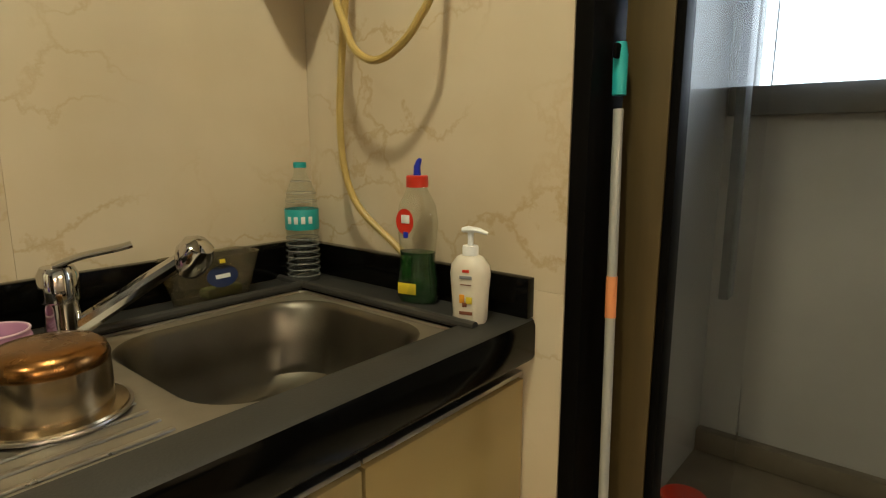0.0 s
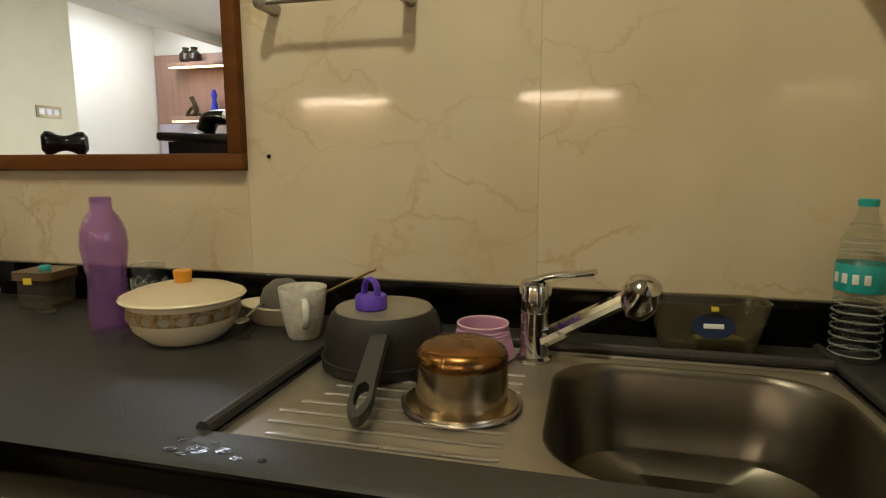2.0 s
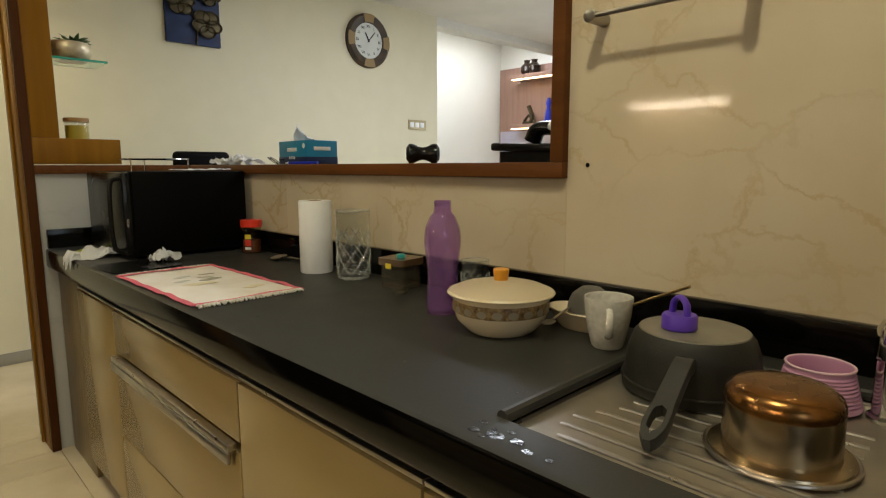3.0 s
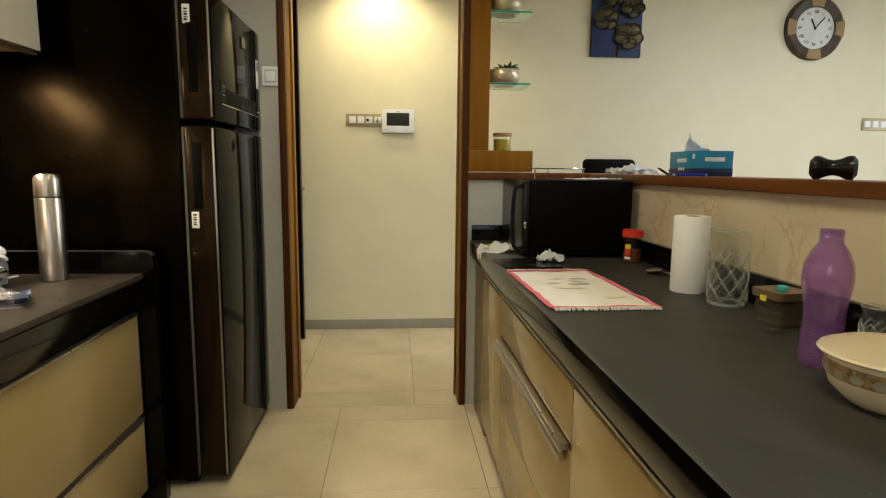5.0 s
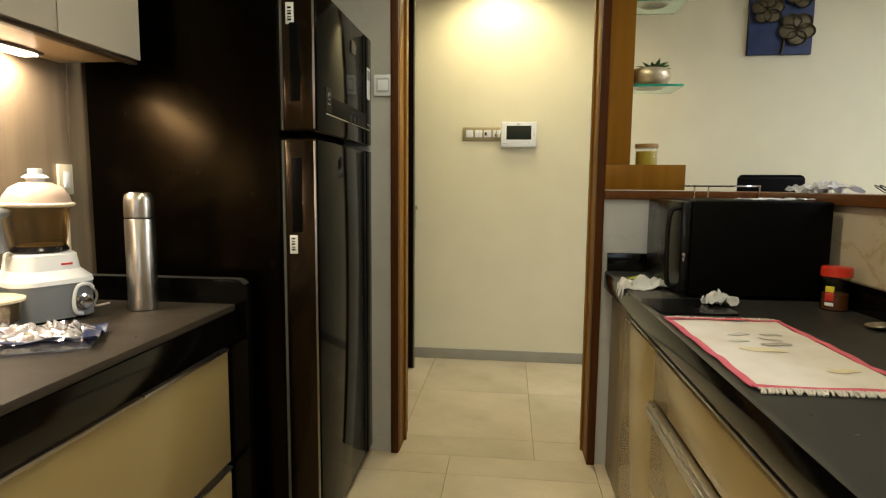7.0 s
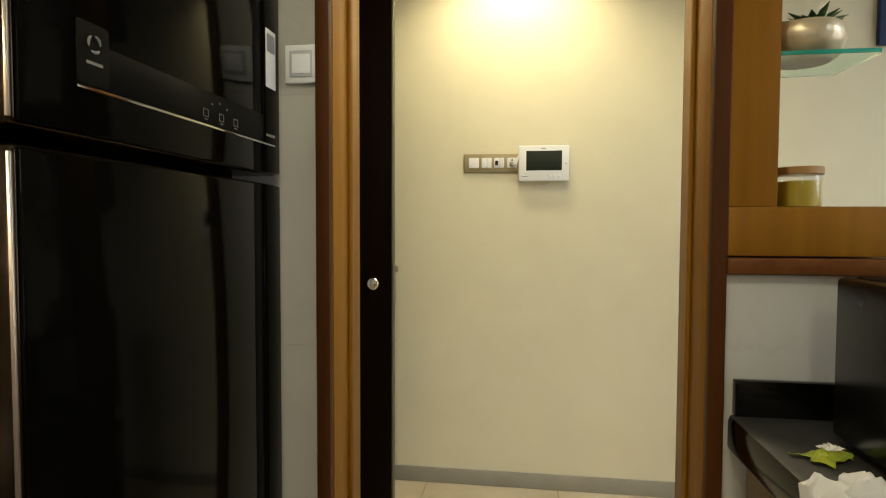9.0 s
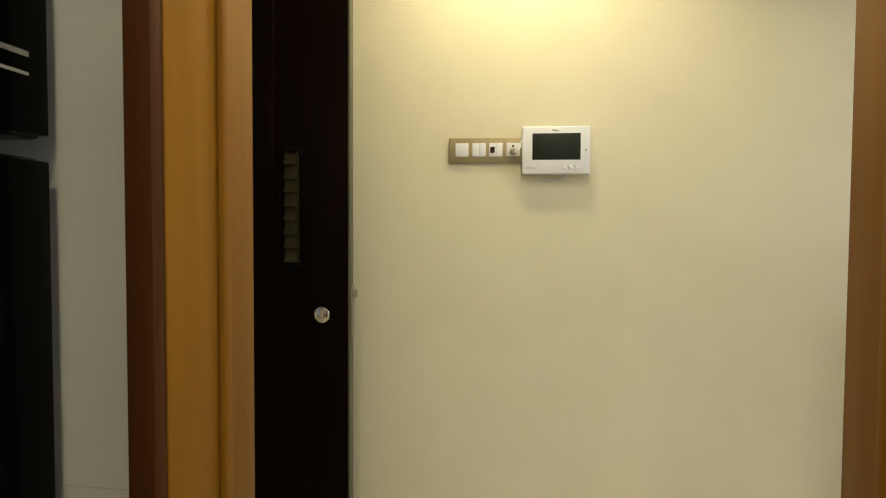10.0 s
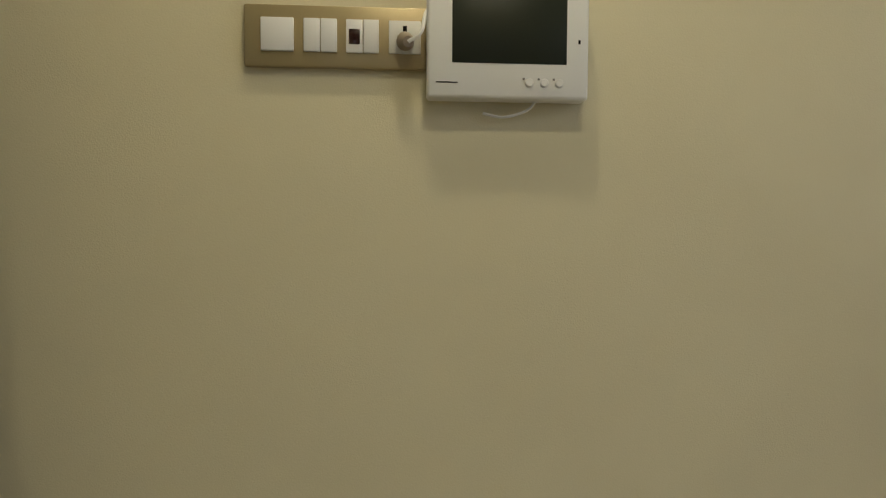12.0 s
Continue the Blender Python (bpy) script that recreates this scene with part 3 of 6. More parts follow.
lp = part("latch_plate", box(0.006, 0.006, 0.94, 0.012, 0.036, 1.115, 0.002), STEEL, d)
part("latch_bolt", box(0.012, 0.012, 1.078, 0.024, 0.03, 1.104, 0.002), CHROME, lp)


# ---- sink side: cabinets, worktop, sink ----
def base_unit(y0, y1, handle, label, body_top=0.765):
    u = thing("base_cabinet", 1.0, y0, 0, label=label, category="cabinet", group="base cabinets under the worktop")
    w = y1 - y0
    part("body", box(0.012, 0.004, 0.08, 0.57, w - 0.004, body_top), LAMINATE, u)
    part("plinth", box(0.05, 0.004, 0, 0.55, w - 0.004, 0.08), BLACKMATT, u)
    part("top_channel", box(-0.012, 0.002, 0.768, 0.012, w - 0.002, 0.776, 0.001), ALU, u, "thin aluminium edge channel")
    if handle:
        f = part("drawer_front", box(-0.015, 0.003, 0.625, 0.010, w - 0.003, 0.762, 0.002), LAMINATE, u)
        h = part("handle", box(-0.038, 0.014, 0.606, -0.0155, w - 0.03, 0.622, 0.002), ALU, f, "long aluminium grip profile")
        part("handle_lip", box(-0.040, 0.014, 0.578, -0.030, w - 0.03, 0.604, 0.002), ALU, f)
        part("drawer_front", box(-0.015, 0.003, 0.345, 0.010, w - 0.003, 0.600, 0.002), LAMINATE, u)
        part("drawer_front", box(-0.015, 0.003, 0.085, 0.010, w - 0.003, 0.340, 0.002), LAMINATE, u)
    else:
        part("door", box(-0.015, 0.003, 0.085, 0.010, w - 0.003, 0.762, 0.002), LAMINATE, u)
    return u


base_unit(0.004, 0.40, False, "beige laminate cabinet door under the sink", 0.66)
base_unit(0.40, 1.05, False, "wide beige laminate cabinet door under the sink", 0.66)
base_unit(1.05, 1.63, False, "beige laminate cabinet with a plain door")
base_unit(1.63, 2.515, True, "beige laminate drawer cabinet with aluminium grip")
base_unit(2.515, 2.96, False, "narrow beige laminate cabinet by the doorway")
fp = thing("filler_panel", 1.0, 2.964, 0, label="brownish laminate filler panel beside the doorway", category="panel")
part("board", box(0.0, 0.0, 0.0, 0.02, 0.36, 0.775, 0.002), material("brown_filler", (0.20, 0.14, 0.06), rough=0.35, stretch=(6, 6, 0.4)), fp)

wt = thing("worktop", 0, 0, 0, label="black leathered granite worktop with rounded front edge", category="worktop")
F, B = 0.966, WX - 0.021
SX0, SX1, SY0, SY1 = 1.046, 1.482, 0.122, 0.952
sec = [(F + 0.012, TOP), (F + 0.004, TOP - 0.004), (F, TOP - 0.014), (F, TOP - 0.070), (F + 0.004, TOP - 0.078), (F + 0.03, TOP - 0.08)]


def strip(y0, y1, back):
    bm = bmesh.new()
    pts = sec + [(back, TOP - 0.08), (back, TOP)]
    a = [bm.verts.new((x, y0, z)) for x, z in pts]
    b = [bm.verts.new((x, y1, z)) for x, z in pts]
    n = len(pts)
    for i in range(n):
        bm.faces.new((a[i], b[i], b[(i + 1) % n], a[(i + 1) % n]))
    bm.faces.new(a), bm.faces.new(list(reversed(b)))
    bmesh.ops.recalc_face_normals(bm, faces=bm.faces)
    return bm


def polished_shaded_front(ob):
    """The worktop's upright faces are polished, with shade in their colour; its top is leathered."""
    ob.data.materials.append(POLISHEDSHADE)
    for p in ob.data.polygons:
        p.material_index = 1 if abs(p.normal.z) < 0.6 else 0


polished_shaded_front(part("slab", strip(SY1, EY - 0.004, B), GRANITE, wt))
polished_shaded_front(part("slab", strip(0.003, SY0, B), GRANITE, wt))
polished_shaded_front(part("slab", strip(SY0, SY1, SX0), GRANITE, wt))
part("slab", box(SX1, SY0, TOP - 0.04, B, SY1, TOP), GRANITE, wt)
part("rounded_lip", tube([(SX1 + 0.004, SY0, TOP + 0.001), (SX1 + 0.004, SY1, TOP + 0.001)], 0.009), GRANITE, wt)
part("rounded_lip", tube([(F + 0.05, SY0 - 0.006, TOP + 0.001), (B, SY0 - 0.006, TOP + 0.001)], 0.009), GRANITE, wt)
part("rounded_lip", tube([(SX0, SY1 + 0.004, TOP + 0.001), (SX1 + 0.01, SY1 + 0.004, TOP + 0.001)], 0.010), GRANITE, wt)
up = thing("upstand", 0, 0, TOP, label="black granite upstand along the tiled walls", category="upstand")
part("strip", box(B, 0.024, 0, WX, EY - 0.024, 0.083, 0.002), POLISHEDSHADE, up)
part("strip", box(0.972, 0.0, 0, WX, 0.021, 0.073, 0.002), POLISHEDSHADE, up)
part("strip", box(0.975, EY - 0.022, 0, WX - 0.002, EY, 0.078, 0.002), POLISHEDSHADE, up)

sk = thing("kitchen_sink", 0, 0, TOP - 0.012, label="worn stainless steel sink with ribbed drainboard", category="sink")
bx0, bx1, by0, by1 = 1.062, 1.448, 0.142, 0.556
bm = bmesh.new()
inner = rounded(bx0, by0, bx1, by1, 0.10, 8)
# deck round the bowl, from the ring of the bowl to the outer ring
vi = [bm.verts.new((x, y, 0)) for x, y in inner]
vo = [bm.verts.new((min(max(x, SX0 + 0.001), SX1 - 0.001), min(max(y, SY0 + 0.001), by1 + 0.035), 0)) for x, y in rounded(SX0 + 0.001, SY0 + 0.001, SX1 - 0.001, by1 + 0.035, 0.012, 8)]
n = len(vi)
for i in range(n):
    bm.faces.new((vi[i], vi[(i + 1) % n], vo[(i + 1) % n], vo[i]))
prev = vi
for k, (inset, z) in enumerate(((0.004, -0.003), (0.010, -0.014), (0.018, -0.08), (0.028, -0.14), (0.05, -0.165), (0.09, -0.172))):
    ring = [bm.verts.new((x, y, z)) for x, y in rounded(bx0 + inset, by0 + inset, bx1 - inset, by1 - inset, 0.10, 8)]
    for i in range(n):
        bm.faces.new((prev[i], prev[(i + 1) % n], ring[(i + 1) % n], ring[i]))
    prev = ring
bm.faces.new(prev)
bmesh.ops.recalc_face_normals(bm, faces=bm.faces)
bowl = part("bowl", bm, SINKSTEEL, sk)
# Flat deck faces take the lit tone, the bowl walls the shaded one.
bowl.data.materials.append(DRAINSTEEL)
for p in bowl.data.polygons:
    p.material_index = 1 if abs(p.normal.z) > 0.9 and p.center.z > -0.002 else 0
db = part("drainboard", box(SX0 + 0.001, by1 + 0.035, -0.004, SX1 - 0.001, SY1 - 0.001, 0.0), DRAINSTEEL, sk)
for k in range(9):
    x = 1.078 + 0.034 * k
    part("rib", moved(tube([(x + 0.003, 0.598, 0), (x, 0.615, 0.0012), (x, 0.87 + 0.02 * math.sin(k), 0.0012), (x, 0.89 + 0.02 * math.sin(k), 0)], 0.0042, 8, flat=0.55), Matrix()), ALU, db, "raised polished rib")
part("rim", tube([(x, y, 0.001) for x, y in rounded(SX0 + 0.004, SY0 + 0.004, SX1 - 0.004, SY1 - 0.004, 0.02, 6)] + [(SX1 - 0.004, SY1 - 0.024, 0.001)], 0.0035, 6, cap=False), STEEL, sk)
part("drain", moved(lathe([(0, 0.003), (0.028, 0.003), (0.036, 0.005), (0.042, 0.001)], 28), pose(1.255, 0.35, -0.171)), CHROME, sk, "round chrome drain")

tp = thing("mixer_tap", 1.435, 0.592, TOP - 0.012, label="chrome single lever mixer tap with angled pull-out spout", category="tap")
part("body", lathe([(0, 0), (0.030, 0), (0.030, 0.006), (0.025, 0.010), (0.0245, 0.085), (0.027, 0.088), (0.027, 0.128), (0.022, 0.138), (0, 0.14)], 32), CHROME, tp)
part("spout", tube([(0.004, 0.002, 0.028), (-0.03, -0.052, 0.068), (-0.062, -0.103, 0.106), (-0.090, -0.148, 0.139)], 0.0145, taper=[1.15, 1.05, 0.95, 0.9]), CHROME, tp)
part("spray_head", moved(lathe([(0, -0.028), (0.02, -0.028), (0.026, -0.015), (0.029, 0.005), (0.024, 0.025), (0.012, 0.034), (0, 0.035)], 28), pose(-0.098, -0.160, 0.140, 10, -30, 0)), CHROME, tp)
part("lever", tube(curve_points([(0.0, 0.005, 0.138), (-0.01, -0.03, 0.150), (-0.025, -0.078, 0.158), (-0.03, -0.096, 0.162)], 8), 0.012, 12, flat=0.45), CHROME, tp)

# ---- things by the sink ----
o = thing("water_bottle", 1.532, 0.078, TOP, label="clear plastic water bottle with teal label and cap", category="bottle")
pr = [(0, 0.0), (0.034, 0.0), (0.037, 0.006)]
for k in range(7):
    pr += [(0.0365, 0.012 + 0.014 * k), (0.0345, 0.019 + 0.014 * k)]
pr += [(0.0365, 0.112), (0.0365, 0.162), (0.034, 0.170), (0.0355, 0.178), (0.032, 0.19), (0.033, 0.196), (0.026, 0.212), (0.022, 0.222), (0.0135, 0.24), (0.0125, 0.25), (0.0125, 0.252), (0.0, 0.252)]
part("body", lathe(pr), CLEAR, o)
for k in range(7):
    part("body_ring", lathe([(0.0365 + 0.0011 * math.cos(a), 0.012 + 0.014 * k + 0.0013 * math.sin(a)) for a in np.linspace(0, 2 * math.pi, 7)[:-1]], 36, closed=True), CUTEDGE, o)
for r, z in ((0.0345, 0.178), (0.033, 0.196), (0.0225, 0.222)):
    part("shoulder_ring", lathe([(r + 0.0010 * math.cos(a), z + 0.0011 * math.sin(a)) for a in np.linspace(0, 2 * math.pi, 7)[:-1]], 36, closed=True), CUTEDGE, o)
part("label", lathe([(0.0372, 0.116), (0.0376, 0.117), (0.0376, 0.160), (0.0372, 0.161)]), TEAL, o, "teal printed label")
for k in range(4):
    a = radians(100 + 24 * k)
    part("print_mark", moved(box(-0.005, -0.0006, -0.008, 0.004, 0.0006, 0.008, 0.0005), pose(0.0382 * math.cos(a), 0.0382 * math.sin(a), 0.138, 0, 0, math.degrees(a) + 90)), WHITELABEL, o)
part("cap", lathe([(0, 0.2645), (0.013, 0.264), (0.0145, 0.262), (0.0145, 0.252), (0, 0.252)], 24), TEAL, o, "teal screw cap")

o = thing("dish_soap_bottle", 1.200, 0.056, TOP, rz=12, label="half-full dish soap bottle with red cap and blue spout", category="bottle")
pr = [(0, 0.004), (0.038, 0.0), (0.044, 0.010), (0.042, 0.05), (0.037, 0.085), (0.040, 0.125), (0.043, 0.16), (0.038, 0.19), (0.026, 0.212), (0.020, 0.222), (0.020, 0.226), (0, 0.226)]
part("body", lathe(pr, 40, sx=1, sy=0.62), CLEAR, o)
part("liquid", lathe([(0, 0.006)] + [(r - 0.0015, z + 0.002) for r, z in pr[1:5]] + [(0.0375, 0.10), (0, 0.10)], 40, sx=1, sy=0.60), GREENLIQ, o, "green washing liquid")
part("front_label", moved(lathe([(0, 0), (0.018, 0), (0.019, 0.001), (0, 0.0015)], 28, sy=1.3), pose(0.012, 0.0262, 0.160, -90)), RED, o, "red oval label")
for z, c, hh, w in ((0.165, WHITELABEL, 0.016, 0.018), (0.135, BLUE, 0.012, 0.010), (0.07, GREENLIQ, 0.05, 0.022), (0.03, YELLOW, 0.022, 0.040)):
    part("label_patch", moved(box(-w / 2, -0.0008, -hh / 2, w / 2, 0.0008, hh / 2, 0.0006), pose(0.010, 0.0275 + (0.0008 if z == 0.165 else 0) - (0.002 if z < 0.1 else 0), z)), c, o)
part("cap", lathe([(0, 0.246), (0.019, 0.246), (0.021, 0.244), (0.021, 0.224), (0, 0.224)], 28), RED, o, "red flip cap")
part("spout", tube([(0, 0, 0.246), (0, 0, 0.262), (-0.004, 0, 0.272), (-0.007, 0, 0.277)], 0.0065, 12, taper=[1.1, 1.0, 0.8, 0.5]), BLUE, o, "blue pouring spout")

o = thing("soap_pump_bottle", 1.045, 0.092, TOP, rz=18, label="ivory hand soap pump bottle with printed front", category="bottle")
part("body", lathe([(0, 0), (0.028, 0), (0.031, 0.006), (0.033, 0.05), (0.036, 0.085), (0.034, 0.10), (0.024, 0.114), (0.014, 0.119), (0, 0.119)], 40, sy=0.68), LOTION, o)
part("collar", lathe([(0.0, 0.134), (0.013, 0.134), (0.014, 0.131), (0.014, 0.118), (0, 0.118)], 24), WHITEPLASTIC, o)
part("pump_stem", lathe([(0, 0.156), (0.005, 0.156), (0.005, 0.132), (0, 0.132)], 14), WHITEPLASTIC, o)
part("pump_head", tube([(0.014, 0, 0.160), (0.004, 0, 0.162), (-0.014, 0, 0.161), (-0.030, 0.0, 0.156)], 0.009, 12, flat=0.6, taper=[0.8, 1.1, 0.8, 0.5]), WHITEPLASTIC, o)
for x, z, w, hh, c in ((0.0, 0.094, 0.012, 0.005, RED), (0, 0.083, 0.022, 0.006, GREYPLASTIC), (0.0, 0.070, 0.020, 0.002, BROWNPRINT), (-0.006, 0.043, 0.011, 0.012, YELLOW), (0.007, 0.045, 0.009, 0.015, ORANGE), (0.002, 0.035, 0.008, 0.008, BROWNPRINT), (0, 0.020, 0.024, 0.006, BROWNPRINT)):
    part("print_patch", moved(box(-w / 2, -0.0006, -hh / 2, w / 2, 0.0006, hh / 2, 0.0005), pose(x, 0.0238 - 0.0006 * abs(x) / 0.01 - (0.0016 if z < 0.03 else 0) + (0.0012 if z > 0.07 else 0), z)), c, o)

o = thing("plastic_tray_box", 1.527, 0.305, TOP, rz=4, label="smoky clear plastic sponge box with blue oval sticker", category="box")
bm = bmesh.new()
ring = []
for ins, z in ((0.010, 0.0), (0.0, 0.09), (0.002, 0.09), (0.012, 0.003)):
    k = 0.018 * (1 - z / 0.09)
    ring.append([bm.verts.new((x, y, z)) for x, y in rounded(-0.042 + k + (0.002 if z in (0.003,) else 0) + (0.002 if ins == 0.002 else 0), -0.095 + k + (0.002 if ins in (0.002, 0.012) else 0), 0.042 - k - (0.002 if ins in (0.002, 0.012) else 0), 0.095 - k - (0.002 if ins in (0.002, 0.012) else 0), 0.02, 5)])
for a, b in zip(ring, ring[1:]):
    for i in range(len(a)):
        bm.faces.new((a[i], a[(i + 1) % len(a)], b[(i + 1) % len(a)], b[i]))
bm.faces.new(ring[0]), bm.faces.new(ring[-1])
bmesh.ops.recalc_face_normals(bm, faces=bm.faces)
part("shell", bm, SMOKE, o)
part("sticker", moved(lathe([(0, 0), (0.033, 0), (0.034, 0.0008), (0, 0.001)], 28, sx=0.62), pose(-0.0395, 0.0, 0.052, 0, -78, 0)), NAVY, o, "dark blue oval sticker")
part("sticker_print", moved(box(-0.004, -0.016, 0.0012, 0.004, 0.016, 0.0018, 0.0004), pose(-0.0398, 0.0, 0.052, 0, -78, 0)), WHITELABEL, o)
part("gold_crest", moved(box(-0.004, -0.006, 0.0, 0.004, 0.006, 0.001, 0.0004), pose(-0.0420, 0, 0.082, 0, -78, 0)), YELLOW, o)
part("sponge", box(-0.018, -0.06, 0.004, 0.016, 0.02, 0.024, 0.006), material("green_sponge", (0.11, 0.13, 0.03), rough=0.9, bump=0.5), o)

o = thing("upturned_saucepan", 1.222, 0.672, TOP - 0.009, label="upturned steel saucepan with burnished copper base", category="saucepan")
o.scale = (0.87, 0.87, 0.87)
part("wall", lathe([(0.082, 0.003), (0.086, 0.0), (0.092, 0.004), (0.090, 0.008), (0.074, 0.010), (0.073, 0.070), (0.071, 0.078)], 56), material("golden_steel", (0.52, 0.42, 0.28), (0.42, 0.33, 0.21), rough=0.24, metal=1.0, scale=8, fine=160, bump=0.03), o)
part("copper_base", lathe([(0.0725, 0.070), (0.074, 0.078), (0.070, 0.090), (0.060, 0.098), (0.04, 0.1005), (0, 0.101)], 56), COPPER, o, "burnished copper bottom")
part("rim", lathe([(0.094 + 0.003 * math.cos(a), 0.003 + 0.003 * math.sin(a)) for a in np.linspace(0, 2 * math.pi, 9)[:-1]], 56, closed=True), STEEL, o)

o = thing("frying_pan", 1.362, 0.836, TOP - 0.009, label="upturned grey nonstick frying pan with looped handle", category="pan")
part("body", lathe([(0.098, 0.004), (0.103, 0.0), (0.104, 0.008), (0.100, 0.030), (0.099, 0.040), (0.096, 0.062), (0.088, 0.084), (0.080, 0.092)], 56), NONSTICK, o)
part("base_plate", lathe([(0.081, 0.0915), (0.080, 0.0935), (0.03, 0.095), (0, 0.095)], 56), material("scratched_pan_base", (0.25, 0.225, 0.18), (0.18, 0.16, 0.125), rough=0.45, metal=0.3, scale=14), o)
part("rim_ring", lathe([(0.1035 + 0.0025 * math.cos(a), 0.016 + 0.002 * math.sin(a)) for a in np.linspace(0, 2 * math.pi, 9)[:-1]], 56, closed=True), NONSTICK, o)
def slotted_bar(points, widths, slots, thick):
    """A flat bar along points, with slots (from, to, share of the width) cut through it."""
    bm = bmesh.new()
    p = [Vector(q) for q in points]
    cross = []
    for i, q in enumerate(p):
        d = (p[min(i + 1, len(p) - 1)] - p[max(i - 1, 0)]).normalized()
        side = Vector((0, 0, 1)).cross(d).normalized()
        up = d.cross(side)
        t = i / (len(p) - 1)
        share = 0.0
        for a0, a1, w0 in slots:
            if a0 < t < a1:
                share = w0 * math.sqrt(max(0.0, 1 - ((t - (a0 + a1) / 2) / ((a1 - a0) / 2)) ** 4))
        w = widths[0] + (widths[1] - widths[0]) * t
        if t > 0.86:
            w *= math.sqrt(max(0.06, 1 - ((t - 0.86) / 0.145) ** 2))
        cross.append((q, side, up, w, share))
    for sgn in (-1, 1):
        rings = []
        for q, side, up, w, sh in cross:
            o_, i_ = q + side * (sgn * w), q + side * (sgn * w * sh)
            m_ = (o_ + i_) / 2
            rings.append([bm.verts.new(v) for v in (o_, o_ * 0.7 + m_ * 0.3 + up * thick, i_ + up * thick, i_, i_ - up * thick, o_ * 0.7 + m_ * 0.3 - up * thick)])
        for a_, b_ in zip(rings, rings[1:]):
            for k in range(6):
                bm.faces.new((a_[k], a_[(k + 1) % 6], b_[(k + 1) % 6], b_[k]))
        bm.faces.new(rings[0]), bm.faces.new(rings[-1])
    bmesh.ops.recalc_face_normals(bm, faces=bm.faces)
    return bm


bar = curve_points([(-0.092, -0.028, 0.060), (-0.116, -0.034, 0.070), (-0.185, -0.044, 0.042), (-0.262, -0.056, 0.014)], 14)
h = part("handle", slotted_bar(bar, (0.0128, 0.0165), ((0.10, 0.26, 0.45), (0.74, 0.93, 0.55)), 0.009), HANDLEGREY, o, "dark grey slotted handle")
part("handle_bracket", tube([(-0.080, -0.026, 0.056), (-0.100, -0.030, 0.062)], 0.010, 10, flat=0.6), STEEL, h)

o = thing("violet_bottle_cap", 1.340, 0.850, TOP + 0.086, rz=65, label="violet plastic bottle lid with carrying loop on a pan", category="bottle lid")
part("cap", lathe([(0.0, 0.0), (0.024, 0.0), (0.026, 0.002), (0.026, 0.020), (0.024, 0.023), (0, 0.0235)], 32), PURPLE, o)
part("loop", tube(curve_points([(-0.016, 0, 0.020), (-0.013, 0, 0.040), (0, 0, 0.049), (0.013, 0, 0.040), (0.016, 0, 0.020)], 6), 0.006, 10, flat=0.7), PURPLE, o)

o = thing("pink_tumbler", 1.428, 0.680, TOP - 0.009, label="mauve pink ribbed plastic tumbler", category="tumbler")
pr = [(0, 0), (0.047, 0), (0.05, 0.004)]
for k in range(9):
    z = 0.012 + 0.0085 * k
    pr += [(0.0495 - 0.0011 * k, z), (0.0478 - 0.0011 * k, z + 0.004)]
pr += [(0.039, 0.094), (0.040, 0.097), (0.037, 0.097), (0.036, 0.09), (0.043, 0.01), (0, 0.006)]
part("wall", moved(lathe(pr, 44), Matrix.Diagonal((1.12, 1.12, 0.60, 1))), PINK, o)
part("rim", lathe([(0.0432 + 0.0018 * math.cos(a), 0.0582 + 0.0018 * math.sin(a)) for a in np.linspace(0, 2 * math.pi, 9)[:-1]], 44, closed=True), PINKLIGHT, o, "paler pink rim")

o = thing("mug", 1.428, 1.020, TOP, label="speckled white stoneware mug", category="mug")
o.scale = (1.1, 1.1, 1.06)
part("wall", lathe([(0, 0), (0.024, 0), (0.027, 0.004), (0.033, 0.03), (0.038, 0.06), (0.0405, 0.088), (0.040, 0.090), (0.0375, 0.089), (0.035, 0.06), (0.029, 0.03), (0.02, 0.008), (0, 0.006)], 44), CERAMIC, o)
part("handle", tube(curve_points([(-0.031, -0.019, 0.074), (-0.050, -0.031, 0.066), (-0.050, -0.031, 0.040), (-0.028, -0.017, 0.026)], 8), 0.006, 10, flat=0.8), CERAMIC, o)

o = thing("oval_bowl", 1.505, 1.125, TOP, rz=80, label="shallow cream oval bowl beside the mug", category="bowl")
part("shell", lathe([(0, 0), (0.05, 0), (0.058, 0.006), (0.078, 0.034), (0.083, 0.038), (0.080, 0.040), (0.055, 0.010), (0, 0.006)], 44, sy=0.62), CREAM, o)
o = thing("tea_strainer", 1.515, 1.11, TOP + 0.012, label="steel mesh tea strainer lying in a bowl", category="strainer")
part("mesh_cup", moved(lathe([(0.047, 0.0), (0.046, 0.016), (0.038, 0.036), (0.020, 0.050), (0, 0.054)], 32), pose(0, 0, 0.024)), material("grey_wire_mesh", (0.20, 0.19, 0.17), rough=0.5, metal=0.7, fine=700, bump=0.9), o)
part("ring", moved(lathe([(0.048 + 0.002 * math.cos(a), 0.002 * math.sin(a)) for a in np.linspace(0, 2 * math.pi, 9)[:-1]], 32, closed=True), pose(0, 0, 0.024)), STEEL, o)
part("handle", tube(curve_points([(0.0, -0.045, 0.026), (0.0, -0.10, 0.056), (0.005, -0.20, 0.104)], 8), 0.006, 8, flat=0.5), material("brass_handle", (0.45, 0.30, 0.12), rough=0.3, metal=1.0), o, "brassy flat handle")
o = thing("teaspoon", 1.45, 1.13, TOP + 0.034, rz=100, label="small steel teaspoon resting on a bowl rim", category="spoon")
